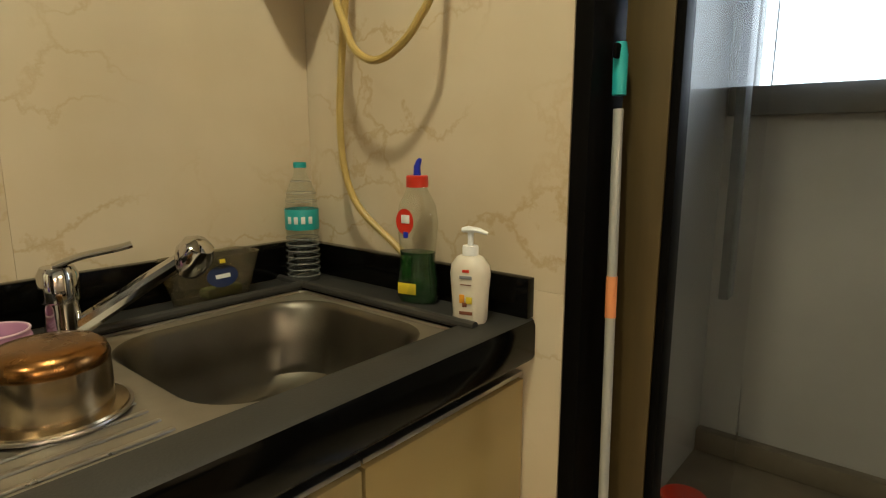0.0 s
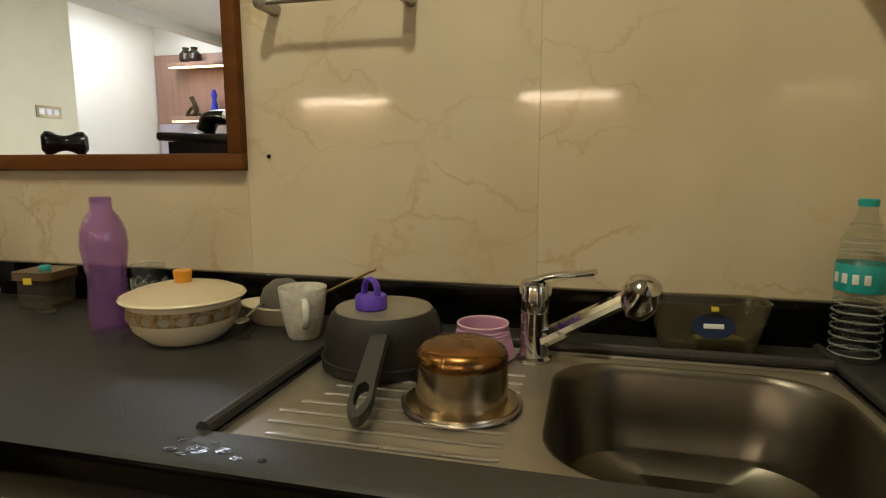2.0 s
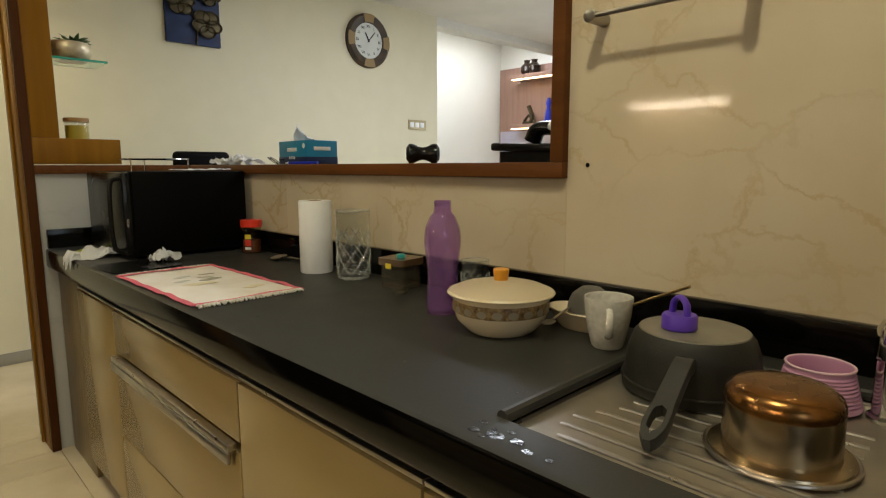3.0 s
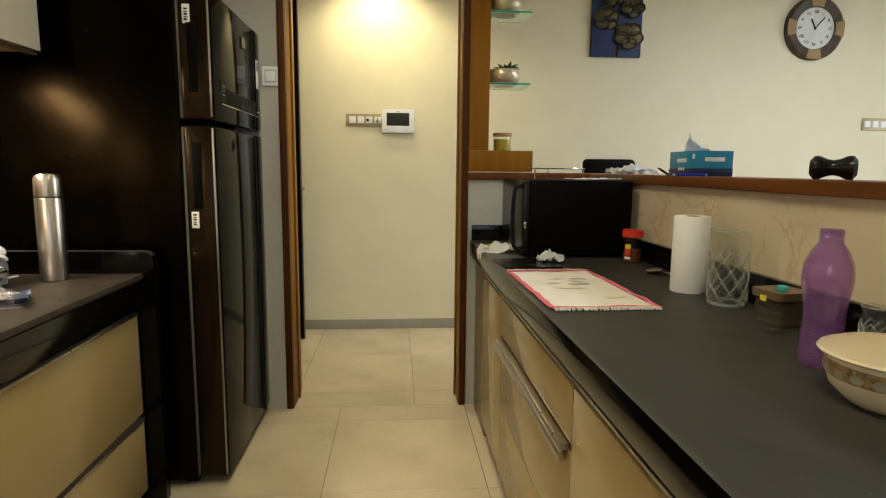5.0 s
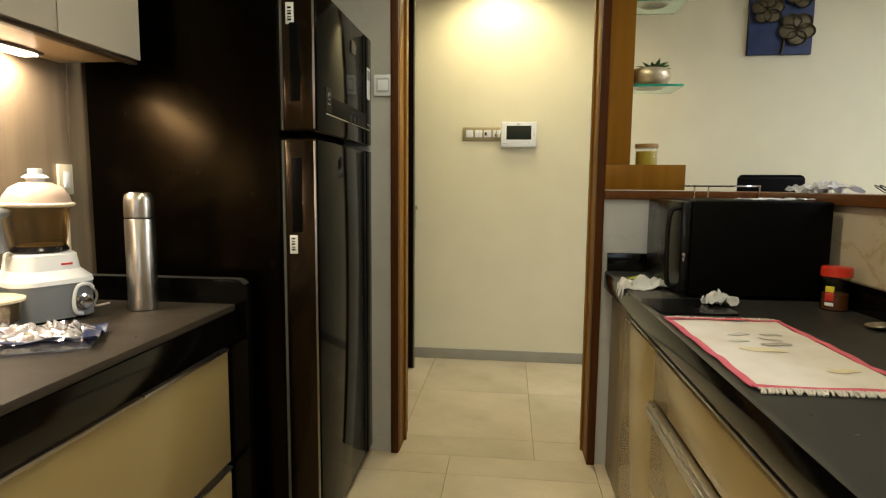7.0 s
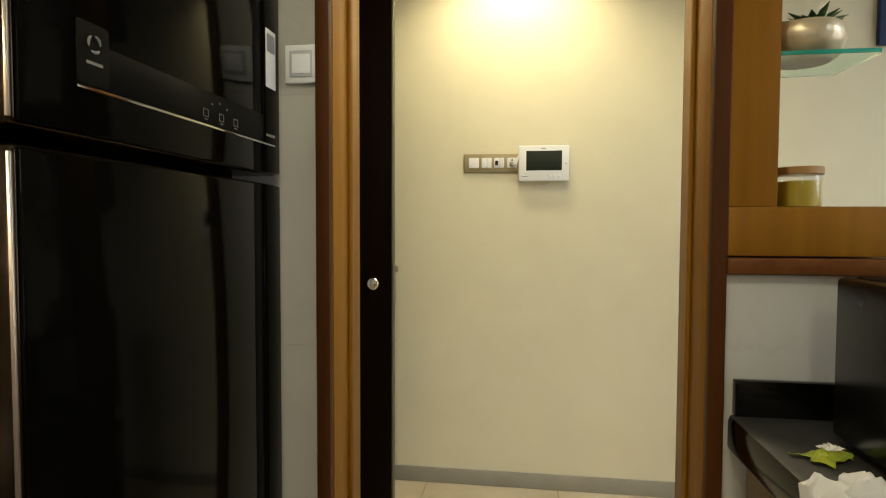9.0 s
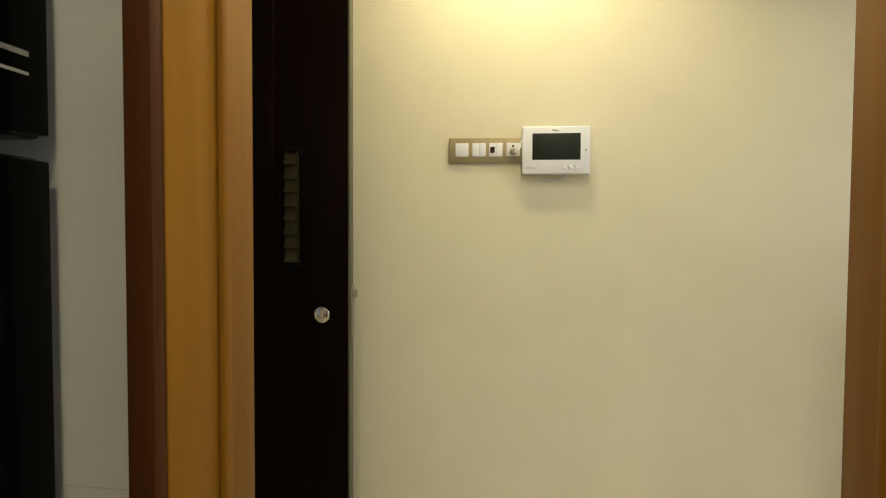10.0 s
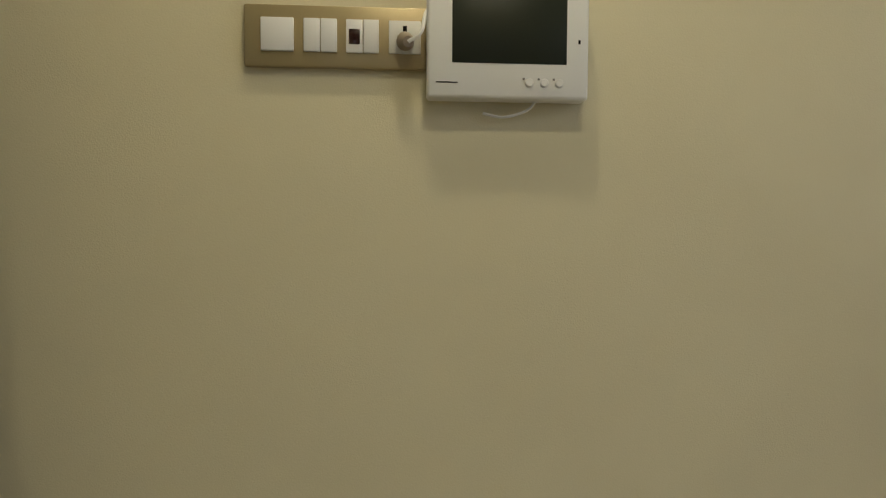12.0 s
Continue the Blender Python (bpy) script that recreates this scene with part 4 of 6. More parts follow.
part("spoon_bowl", moved(lathe([(0, -0.004), (0.008, -0.003), (0.013, 0.0), (0.012, 0.0012), (0, -0.0025)], 20, sy=1.6), pose(0, 0.075, 0.004)), STEEL, o)
part("stem", tube([(0, 0.055, 0.005), (0, 0.0, 0.010), (0, -0.05, 0.014)], 0.003, 8, flat=0.5), STEEL, o)

o = thing("casserole", 1.372, 1.232, TOP, label="cream casserole with brown leaf band and orange knob", category="casserole")
part("body", lathe([(0, 0), (0.062, 0), (0.068, 0.004), (0.090, 0.026), (0.096, 0.045), (0.098, 0.078), (0.0, 0.078)], 56), CREAM, o)
band = part("leaf_band", lathe([(0.0955, 0.043), (0.0978, 0.045), (0.0985, 0.066), (0.0975, 0.068)], 56), BROWNBAND, o, "brown printed leaf border")
for k in range(20):
    a = 2 * math.pi * k / 20
    part("leaf", moved(lathe([(0, 0), (0.008, 0.0003), (0.009, 0.0), (0.0, 0.001)], 14, sx=1.15, sy=0.8), pose(0.0988 * math.cos(a), 0.0988 * math.sin(a), 0.053) @ pose(0, 0, 0, 90, 0, math.degrees(a) + 90)), GREYLEAF, band)
part("rim", lathe([(0.094, 0.074), (0.107, 0.077), (0.110, 0.081), (0.107, 0.085), (0.094, 0.085)], 56), CREAM, o, "pale rolled lid rim")
part("lid", lathe([(0.106, 0.084), (0.085, 0.094), (0.05, 0.102), (0.02, 0.105), (0, 0.105)], 56), material("beige_lid", (0.58, 0.48, 0.33), (0.52, 0.43, 0.29), rough=0.3, scale=5), o)
part("knob", lathe([(0, 0.128), (0.015, 0.128), (0.0165, 0.126), (0.014, 0.105), (0.012, 0.103)], 28), ORANGE, o, "orange plastic knob")

o = thing("lilac_bottle", 1.390, 1.420, TOP, label="open lilac translucent plastic water bottle", category="bottle")
part("body", lathe([(0, 0.002), (0.034, 0), (0.037, 0.006), (0.038, 0.03), (0.035, 0.07), (0.034, 0.10), (0.039, 0.135), (0.0425, 0.165), (0.040, 0.195), (0.030, 0.220), (0.020, 0.232), (0.019, 0.236), (0.0205, 0.240), (0.019, 0.244), (0.019, 0.258), (0.017, 0.258), (0.017, 0.24), (0.028, 0.218), (0.038, 0.19), (0.0405, 0.165), (0.032, 0.10), (0.035, 0.01), (0, 0.006)], 48), LILAC, o)
for z in (0.248, 0.2535):
    part("neck_thread", lathe([(0.019 + 0.0015 * math.cos(a), z + 0.0012 * math.sin(a)) for a in np.linspace(0, 2 * math.pi, 7)[:-1]], 32, closed=True), LILAC, o)

def cut_relief(parent, radius, z0, z1, n, turn):
    """Raised crossing ridges round a cut glass."""
    for sgn in (-1, 1):
        for k in range(n):
            pts = []
            for j in range(13):
                a = 2 * math.pi * k / n + sgn * turn * j / 12
                pts.append(((radius + 0.0006) * math.cos(a), (radius + 0.0006) * math.sin(a), z0 + (z1 - z0) * j / 12))
            part("cut_ridge", tube(pts, 0.0021, 5, taper=[0.3] + [1.0] * 11 + [0.3]), CUTEDGE, parent)


def glass_rim(parent, radius, z, thick):
    part("rim", lathe([(radius + thick * math.cos(a), z + thick * math.sin(a)) for a in np.linspace(0, 2 * math.pi, 9)[:-1]], 40, closed=True), CUTEDGE, parent)


o = thing("cut_glass_tumbler", 1.545, 1.46, TOP, label="small clear glass tumbler with beaded relief", category="glass")
bm = lathe([(0, 0.001), (0.032, 0)] + [(0.034 + 0.002 * k / 13, 0.004 + 0.0072 * k) for k in range(14)] + [(0.034, 0.10), (0.031, 0.01), (0, 0.008)], 48)
part("wall", bm, CLEARGLASS, o)
cut_relief(o, 0.035, 0.008, 0.070, 9, 1.4)
glass_rim(o, 0.035, 0.100, 0.0015), glass_rim(o, 0.031, 0.004, 0.003)

o = thing("square_canister", 1.508, 1.706, TOP, rz=8, label="dark clear square canister with brown lid", category="canister")
bm = prism(rounded(-0.042, -0.042, 0.042, 0.042, 0.012), 0.0, 0.068)
part("body", bm, SMOKE, o)
part("contents", prism(rounded(-0.038, -0.038, 0.038, 0.038, 0.010), 0.003, 0.012), material("brown_grounds", (0.05, 0.035, 0.02), rough=0.9, bump=0.6, fine=300), o)
part("lid", prism(rounded(-0.048, -0.048, 0.048, 0.048, 0.012), 0.066, 0.084), material("brown_clear_lid", (0.10, 0.06, 0.03), rough=0.2), o, "brown plastic lid")
part("valve", lathe([(0, 0.093), (0.011, 0.093), (0.0125, 0.091), (0.0125, 0.083)], 24), TEAL, o, "teal round valve")
part("sticker", box(-0.0486, -0.006, 0.058, -0.0478, 0.014, 0.072), YELLOW, o)

o = thing("glass_ring", 1.452, 1.645, TOP, label="small clear glass stopper lying on the worktop", category="stopper")
part("disc", lathe([(0, 0), (0.018, 0), (0.02, 0.003), (0.018, 0.007), (0.008, 0.009), (0, 0.009)], 28), SMOKE, o)

o = thing("cut_glass_pitcher", 1.49, 1.905, TOP, label="large clear cut glass tumbler with leaf relief", category="glass")
bm = lathe([(0, 0.002), (0.044, 0.0)] + [(0.0475 + 0.005 * k / 23, 0.006 + 0.0086 * k) for k in range(24)] + [(0.050, 0.203), (0.044, 0.02), (0, 0.018)], 54)
part("wall", bm, CLEARGLASS, o)
cut_relief(o, 0.0495, 0.012, 0.150, 8, 1.9)
glass_rim(o, 0.051, 0.204, 0.002), glass_rim(o, 0.044, 0.006, 0.0045)

o = thing("paper_towel_roll", 1.475, 2.085, TOP, label="white kitchen paper towel roll standing upright", category="paper roll")
part("roll", lathe([(0.018, 0.002), (0.050, 0.0), (0.052, 0.003), (0.052, 0.225), (0.050, 0.228), (0.018, 0.227), (0.018, 0.002)], 48), TISSUE, o)
part("core", lathe([(0.0185, 0.004), (0.0185, 0.2285), (0.016, 0.2285), (0.016, 0.004)], 28), material("brown_card_core", (0.36, 0.26, 0.16), rough=0.9), o, "brown cardboard core")

o = thing("serving_spoon", 1.515, 2.33, TOP, rz=12, label="steel spoon with white bowl on the worktop", category="spoon")
part("spoon_bowl", moved(lathe([(0, 0.002), (0.015, 0.004), (0.025, 0.013), (0.024, 0.0145), (0.014, 0.006), (0, 0.004)], 28, sy=1.5), pose(0, 0.05, 0, -8, -12)), PALESTEEL, o)
part("stem", tube(curve_points([(0, 0.016, 0.012), (0, -0.03, 0.014), (0, -0.12, 0.004)], 6), 0.0045, 8, flat=0.5), PALESTEEL, o)

o = thing("coffee_jar", 1.525, 2.63, TOP, label="dark glass coffee jar with red lid", category="jar")
part("jar", lathe([(0, 0), (0.034, 0), (0.038, 0.004), (0.036, 0.05), (0.0345, 0.085), (0.038, 0.10), (0.0, 0.102)], 36), JARGLASS, o)
part("coffee", lathe([(0, 0.004), (0.034, 0.004), (0.033, 0.05), (0, 0.052)], 36), BROWNPRINT, o, "dark coffee powder")
part("lid", lathe([(0, 0.130), (0.038, 0.130), (0.041, 0.127), (0.041, 0.102), (0.0, 0.101)], 36), RED, o, "red screw lid")
for z, c, hh in ((0.065, YELLOW, 0.018), (0.042, RED, 0.024), (0.02, WHITELABEL, 0.010)):
    part("label_patch", moved(box(-0.012, -0.0006, -hh / 2, 0.012, 0.0006, hh / 2, 0.0005), pose(-0.0285, -0.0245, z, 0, 0, -49)), c, o)

# ---- wet stains by the drainboard ----
ws = thing("water_stains", 1.0, 0.93, TOP, label="small wet water stains on the black worktop", category="water stain")
rs = random.Random(5)
for cx, cy, r in ((0.0, 0.0, 0.009), (0.006, -0.03, 0.007), (-0.006, 0.03, 0.006), (0.018, 0.035, 0.004), (-0.006, -0.055, 0.005), (0.02, -0.01, 0.004), (-0.004, -0.085, 0.004), (0.012, 0.012, 0.003), (-0.012, 0.012, 0.004)):
    pts = [((cx + r * (0.85 + 0.3 * rs.random()) * math.cos(k * math.pi / 9)), cy + r * 1.5 * (0.85 + 0.3 * rs.random()) * math.sin(k * math.pi / 9)) for k in range(18)]
    part("wet_patch", prism(pts, 0.0001, 0.0007), WETFILM, ws)

rs = random.Random(11)
for nm, lab, x0, x1, y0, y1, z, n_, m_ in (("crumbs", "few dark crumbs scattered on the hob counter", -0.62, -0.30, 1.75, 2.42, 0.872, 26, DARKCRUMB), ("crumbs", "few pale crumbs and specks on the black worktop", 1.0, 1.50, 0.98, 2.40, TOP, 34, PALECRUMB)):
    cr = thing(nm, 0, 0, z, label=lab, category="crumbs", kind="stuff")
    bm = bmesh.new()
    for k in range(n_):
        x, y, r = rs.uniform(x0, x1), rs.uniform(y0, y1), rs.uniform(0.0009, 0.0026)
        bmesh.ops.create_icosphere(bm, subdivisions=1, radius=r, matrix=pose(x, y, 0.3 * r) @ Matrix.Diagonal((rs.uniform(0.7, 1.8), 1, 0.4, 1)))
    part("specks", bm, m_, cr)

# ---- microwave corner ----
o = thing("microwave_oven", 1.105, 2.735, TOP, label="black microwave oven with curved door handle", category="microwave")
part("cabinet", box(0.03, 0, 0.012, 0.455, 0.47, 0.318, 0.008), BLACKMATT, o)
part("door", box(0.0, 0.003, 0.014, 0.03, 0.467, 0.316, 0.010), BLACK, o)
part("handle", tube(curve_points([(0.0, 0.03, 0.295), (-0.03, 0.03, 0.275), (-0.036, 0.03, 0.16), (-0.03, 0.03, 0.05), (0.0, 0.03, 0.035)], 8), 0.008, 12), BLACK, o)
part("badge", box(0.006, -0.0015, 0.12, 0.014, 0.003, 0.15, 0.001), CHROME, o)
for x in (0.06, 0.42):
    for y in (0.04, 0.43):
        part("foot", moved(lathe([(0, 0), (0.014, 0), (0.016, 0.013), (0, 0.013)], 16), pose(x, y, 0)), BLACKMATT, o)
part("power_cord", tube(curve_points([(0.455, 0.05, 0.29), (0.468, 0.048, 0.25), (0.466, 0.045, 0.17), (0.458, 0.05, 0.11)], 8), 0.004, 8), BLACKMATT, o)

o = thing("wire_trivet", 1.30, 2.98, TOP + 0.318, label="round chrome wire rack on the microwave", category="wire rack")
for r in (0.125, 0.085):
    part("ring", lathe([(r + 0.0028 * math.cos(a), 0.047 + 0.0028 * math.sin(a)) for a in np.linspace(0, 2 * math.pi, 9)[:-1]], 44, closed=True), CHROME, o)
for k in range(3):
    a = radians(90 + 120 * k)
    part("leg", tube([(0.124 * math.cos(a), 0.124 * math.sin(a), 0.047), (0.124 * math.cos(a), 0.124 * math.sin(a), 0.0)], 0.0028, 8), CHROME, o)
    part("spoke", tube([(0.125 * math.cos(a), 0.125 * math.sin(a), 0.047), (0, 0, 0.047)], 0.002, 8), CHROME, o)

o = thing("paper_sheets", 1.42, 2.83, TOP + 0.3185, rz=20, label="crumpled white paper sheets on the microwave", category="paper")
bm = bmesh.new()
bmesh.ops.create_grid(bm, x_segments=24, y_segments=16, size=0.5)
for v in bm.verts:
    v.co = Vector((v.co.x * 0.2, v.co.y * 0.13, 0.004 + 0.010 * abs(noise.noise(Vector((v.co.x * 5, v.co.y * 5, 3))))))
bmesh.ops.solidify(bm, geom=bm.faces[:], thickness=0.001)
part("sheet", bm, SHEET, o)

o = thing("place_mat", 1.135, 2.14, TOP, rz=1, label="stained cream cloth place mat with pink fringed border", category="place mat")
def cloth(x0, y0, x1, y1, z, seed, nx, ny, wav):
    bm = bmesh.new()
    bmesh.ops.create_grid(bm, x_segments=nx, y_segments=ny, size=0.5)
    for v in bm.verts:
        x, y = x0 + (x1 - x0) * (v.co.x + 0.5), y0 + (y1 - y0) * (v.co.y + 0.5)
        v.co = Vector((x, y, z + wav * (0.5 + noise.noise(Vector((x * 14, y * 14, seed))))))
    bmesh.ops.solidify(bm, geom=bm.faces[:], thickness=0.0018)
    return bm
part("cloth", cloth(-0.135, -0.27, 0.135, 0.27, 0.0028, 1, 30, 50, 0.003), MATCLOTH, o)
part("border", cloth(-0.150, -0.272, -0.134, 0.285, 0.004, 2, 4, 60, 0.005), PINKTRIM, o, "pink woven border")
part("border", cloth(0.134, -0.285, 0.150, 0.272, 0.004, 3, 4, 60, 0.005), PINKTRIM, o, "pink woven border")
part("border", cloth(-0.145, -0.281, 0.145, -0.264, 0.006, 4, 40, 2, 0.004), PINKTRIM, o)
part("border", cloth(-0.145, 0.260, 0.145, 0.277, 0.006, 5, 40, 2, 0.004), PINKTRIM, o)
for x, y, ln, a, c in ((0.03, 0.03, 0.036, 8, 0), (0.055, 0.115, 0.026, -6, 0), (-0.045, 0.05, 0.024, 10, 1), (0.035, 0.075, 0.026, -28, 1), (-0.02, 0.115, 0.030, 22, 1), (0.07, -0.16, 0.034, 10, 2), (-0.02, -0.02, 0.05, -5, 2)):
    out = [(ln * math.cos(k * math.pi / 10), 0.36 * ln * math.sin(k * math.pi / 10) * (1 + 0.25 * math.sin(5 * k))) for k in range(20)]
    part("leaf_motif", moved(prism(out, 0.0058, 0.0066), pose(x, y, 0, 0, 0, a)), MOTIFS[c], o, "faded woven leaf motif")
for s, nm in ((-1, 0), (1, 1)):
    bm = bmesh.new()
    for k in range(46):
        x = -0.14 + 0.0062 * k
        y = s * (0.279 if s < 0 else 0.274)
        tube([(x, y, 0.006), (x + random.uniform(-0.004, 0.004), y + s * 0.009, 0.006 + random.uniform(0, 0.003)), (x + random.uniform(-0.006, 0.006), y + s * 0.017, 0.003)], 0.0028, 5, bm=bm)
    part("fringe", bm, FRINGE, o, "cream knotted fringe")

o = thing("black_plate", 1.08, 2.60, TOP, rz=5, label="thin flat black board under crumpled paper", category="board")
part("board", prism(rounded(-0.10, -0.12, 0.12, 0.10, 0.02), 0.0, 0.006), BLACK, o)
def folded_tissue(seed, sx, sy, h, drop=None):
    """A thin sheet thrown down in sharp folds; past the line x < drop it hangs down."""
    bm = bmesh.new()
    bmesh.ops.create_grid(bm, x_segments=46, y_segments=40, size=0.5)
    for v in bm.verts:
        x, y = v.co.x, v.co.y
        q = Vector((x * 2.4 + 0.4 * y, y * 2.6, seed))
        ridge = 1 - abs(noise.noise(q)) * 2.2
        fine = 1 - abs(noise.noise(q * 2.7 + Vector((3, 1, 0)))) * 2.0
        edge = 1 - 0.75 * max(abs(x), abs(y)) * 2
        px = x * sx * (1 + 0.5 * noise.noise(Vector((y * 3, seed, 1)))) + 0.12 * sx * noise.noise(q * 1.7)
        py = y * sy * (1 + 0.5 * noise.noise(Vector((x * 3, seed, 7)))) + 0.12 * sy * noise.noise(q * 1.9 + Vector((5, 5, 5)))
        pz = 0.002 + h * max(0.0, 0.7 * ridge + 0.35 * fine) * (0.35 + 0.65 * max(0.0, edge))
        if drop is not None and px < drop:
            over = drop - px
            px, pz = drop - 0.010 - 0.12 * over, 0.004 - over + 0.3 * pz
        v.co = Vector((px, py, pz))
    bmesh.ops.solidify(bm, geom=bm.faces[:], thickness=0.0008)
    return bm


o = thing("crumpled_tissue", 1.185, 2.61, TOP + 0.007, rz=25, label="crumpled white tissue on a black board", category="tissue")
part("tissue", folded_tissue(3.1, 0.085, 0.065, 0.050), SHEET, o)
o = thing("used_tissue", 1.03, 2.93, TOP, label="used white tissue hanging over the worktop edge", category="tissue")
part("tissue", folded_tissue(8.4, 0.20, 0.12, 0.050, -0.062), SHEET, o)
o = thing("yellow_packet", 1.055, 3.11, TOP, rz=30, label="small yellow green foil packet by the tissue", category="packet")
part("packet", folded_tissue(5.2, 0.085, 0.055, 0.012), material("yellow_green_foil", (0.45, 0.45, 0.03), (0.20, 0.30, 0.04), rough=0.3, scale=25), o)
part("torn_corner", moved(folded_tissue(6.3, 0.03, 0.03, 0.008), pose(0.04, 0.02, 0.003)), TISSUE, o, "white torn corner")

# ---- on the sill ----
o = thing("tissue_box", 1.695, 2.475, SILL, rz=-3, label="blue carton tissue box with one white tissue", category="tissue box")
part("carton", box(-0.065, -0.11, 0, 0.065, 0.11, 0.088, 0.002), BOXBLUE, o)
part("lower_band", box(-0.0656, -0.1106, 0.001, 0.0656, 0.1106, 0.028, 0.001), NAVY, o)
part("round_mark", moved(lathe([(0, 0), (0.009, 0), (0.0095, 0.0008), (0, 0.001)], 20), pose(-0.0652, -0.09, 0.068, 0, -90, 0)), WHITELABEL, o)
part("word_mark", moved(box(-0.0006, -0.045, -0.007, 0.0006, 0.03, 0.007, 0.0005), pose(-0.0656, 0.01, 0.055)), WHITELABEL, o, "white word mark bar")
part("word_mark", moved(box(-0.035, -0.0006, -0.007, 0.035, 0.0006, 0.007, 0.0005), pose(0.0, -0.1106, 0.058)), WHITELABEL, o, "white word mark bar")
for k in range(3):
    part("picture_mark", box(-0.0662, -0.02 + 0.018 * k, 0.020, -0.0650, -0.009 + 0.018 * k, 0.030, 0.0004), WHITELABEL, o)
bm = bmesh.new()
g = [[bm.verts.new((-0.055 + 0.105 * i / 8 * (1 - 0.55 * j / 6) + 0.006 * j / 6, 0.012 * math.sin(3.0 * i / 8 + j), 0.086 + j * 0.0115 * (1 - 0.75 * i / 8) + 0.004 * math.sin(i * 2.1))) for i in range(9)] for j in range(7)]
for a, b in zip(g, g[1:]):
    for i in range(8):
        bm.faces.new((a[i], a[i + 1], b[i + 1], b[i]))
bmesh.ops.solidify(bm, geom=bm.faces[:], thickness=0.0012)
part("tissue", bm, SHEET, o, "white tissue pulled halfway out")

o = thing("ballpoint_pen", 1.60, 2.36, SILL, rz=20, label="blue and white ballpoint pen on the sill", category="pen")
part("barrel", tube([(0, -0.07, 0.005), (0, 0.06, 0.005)], 0.005, 10), BLUE, o)
part("tip", tube([(0, 0.06, 0.005), (0, 0.078, 0.004)], 0.005, 10, taper=[1, 0.3]), WHITEPLASTIC, o)
o = thing("spectacles", 1.62, 2.60, SILL, rz=-20, label="thin dark framed spectacles folded on the sill", category="glasses")
for y in (-0.035, 0.035):
    part("rim", moved(lathe([(0.024 + 0.0015 * math.cos(a), 0.0015 * math.sin(a)) for a in np.linspace(0, 2 * math.pi, 7)[:-1]], 24, closed=True, sy=1.2), pose(0, y, 0.014, 0, 35, 0)), BLACK, o)
part("temple", tube(curve_points([(0.01, -0.06, 0.02), (0.06, -0.02, 0.012), (0.07, 0.05, 0.006)], 6), 0.002, 6), BLACK, o)
o = thing("white_cloth", 1.65, 2.98, SILL, label="crumpled white cloth lying on the wooden sill", category="cloth")
part("cloth", folded_tissue(1.7, 0.14, 0.15, 0.050), SHEET, o)
o = thing("black_knob_toy", 1.675, 1.795, SILL, rz=10, label="black plastic dumbbell-shaped holder on the sill", category="holder")
bm = lathe([(0, -0.062), (0.022, -0.061), (0.036, -0.05), (0.036, -0.036), (0.026, -0.015), (0.023, 0), (0.026, 0.015), (0.036, 0.036), (0.036, 0.05), (0.022, 0.061), (0, 0.062)], 28)
part("body", moved(bm, Matrix.Scale(0.82, 4) @ pose(0, 0, 0.036, 90, 0, 40)), BLACK, o)
o = thing("telephone_dock", 1.675, 1.35, SILL, label="black desk telephone with white keypad on the sill", category="telephone")
part("tray", prism([(-0.05, 0.10), (0.05, 0.10), (0.05, -0.09), (-0.05, -0.09)], 0.0, 0.028), BLACK, o)
part("top_slab", moved(box(-0.055, -0.09, 0, 0.055, 0.13, 0.02, 0.006), pose(0, 0, 0.026, 2)), BLACK, o)
part("handset", tube(curve_points([(0, 0.035, 0.055), (0, 0.015, 0.082), (0, -0.04, 0.080), (0, -0.085, 0.06), (0, -0.10, 0.03)], 8), 0.030, 14, flat=0.6), BLACK, o)
part("keypad", tube(curve_points([(-0.026, -0.035, 0.088), (-0.026, -0.07, 0.075), (-0.026, -0.095, 0.05), (-0.026, -0.10, 0.02)], 6), 0.011, 8, flat=1.0), WHITEPLASTIC, o, "white keypad edge")

# glass shelves with plants by the post
for z, nm in ((1.668, "lower"), (2.012, "upper")):
    o = thing("glass_shelf", 1.055, EY + 0.02, z, label="green edged clear glass shelf fixed to a post", category="shelf", group="glass shelves")
    part("plate", prism(rounded(0, 0, 0.21, 0.20, 0.006), -0.010, 0.0), SHELFGLASS, o)
    part("front_edge", box(0.002, -0.0022, -0.0095, 0.206, -0.0002, -0.0005, 0.0004), GREENEDGE, o, "bright green glass edge")
    part("clip", box(0, 0.08, -0.018, 0.02, 0.11, -0.0102, 0.002), CHROME, o)


def pot_plant(x, y, z, leaves, label):
    o = thing("potted_succulent", x, y, z, label=label, category="plant", group="potted plants on glass shelves")
    part("pot", lathe([(0, 0), (0.055, 0), (0.072, 0.010), (0.084, 0.035), (0.083, 0.055), (0.072, 0.072), (0.066, 0.073), (0.068, 0.06), (0, 0.058)], 44), POTMETAL, o, "rounded champagne metal pot")
    part("soil", lathe([(0, 0.066), (0.03, 0.065), (0.068, 0.062)], 28), SOIL, o)
    for k in range(leaves):
        a, r = 2.4 * k, 0.012 + 0.0009 * k
        l = 0.035 + 0.018 * random.random()
        p = [(r * math.cos(a), r * math.sin(a), 0.064), ((r + l * 0.5) * math.cos(a), (r + l * 0.5) * math.sin(a), 0.064 + l * (0.75 - 0.02 * k)), ((r + l) * math.cos(a), (r + l) * math.sin(a), 0.064 + l * (1.05 - 0.035 * k))]
        part("leaf", moved(tube(p, 0.009, 8, flat=0.35, taper=[0.8, 1.0, 0.1]), pose(0.02, 0, 0)), LEAF, o)


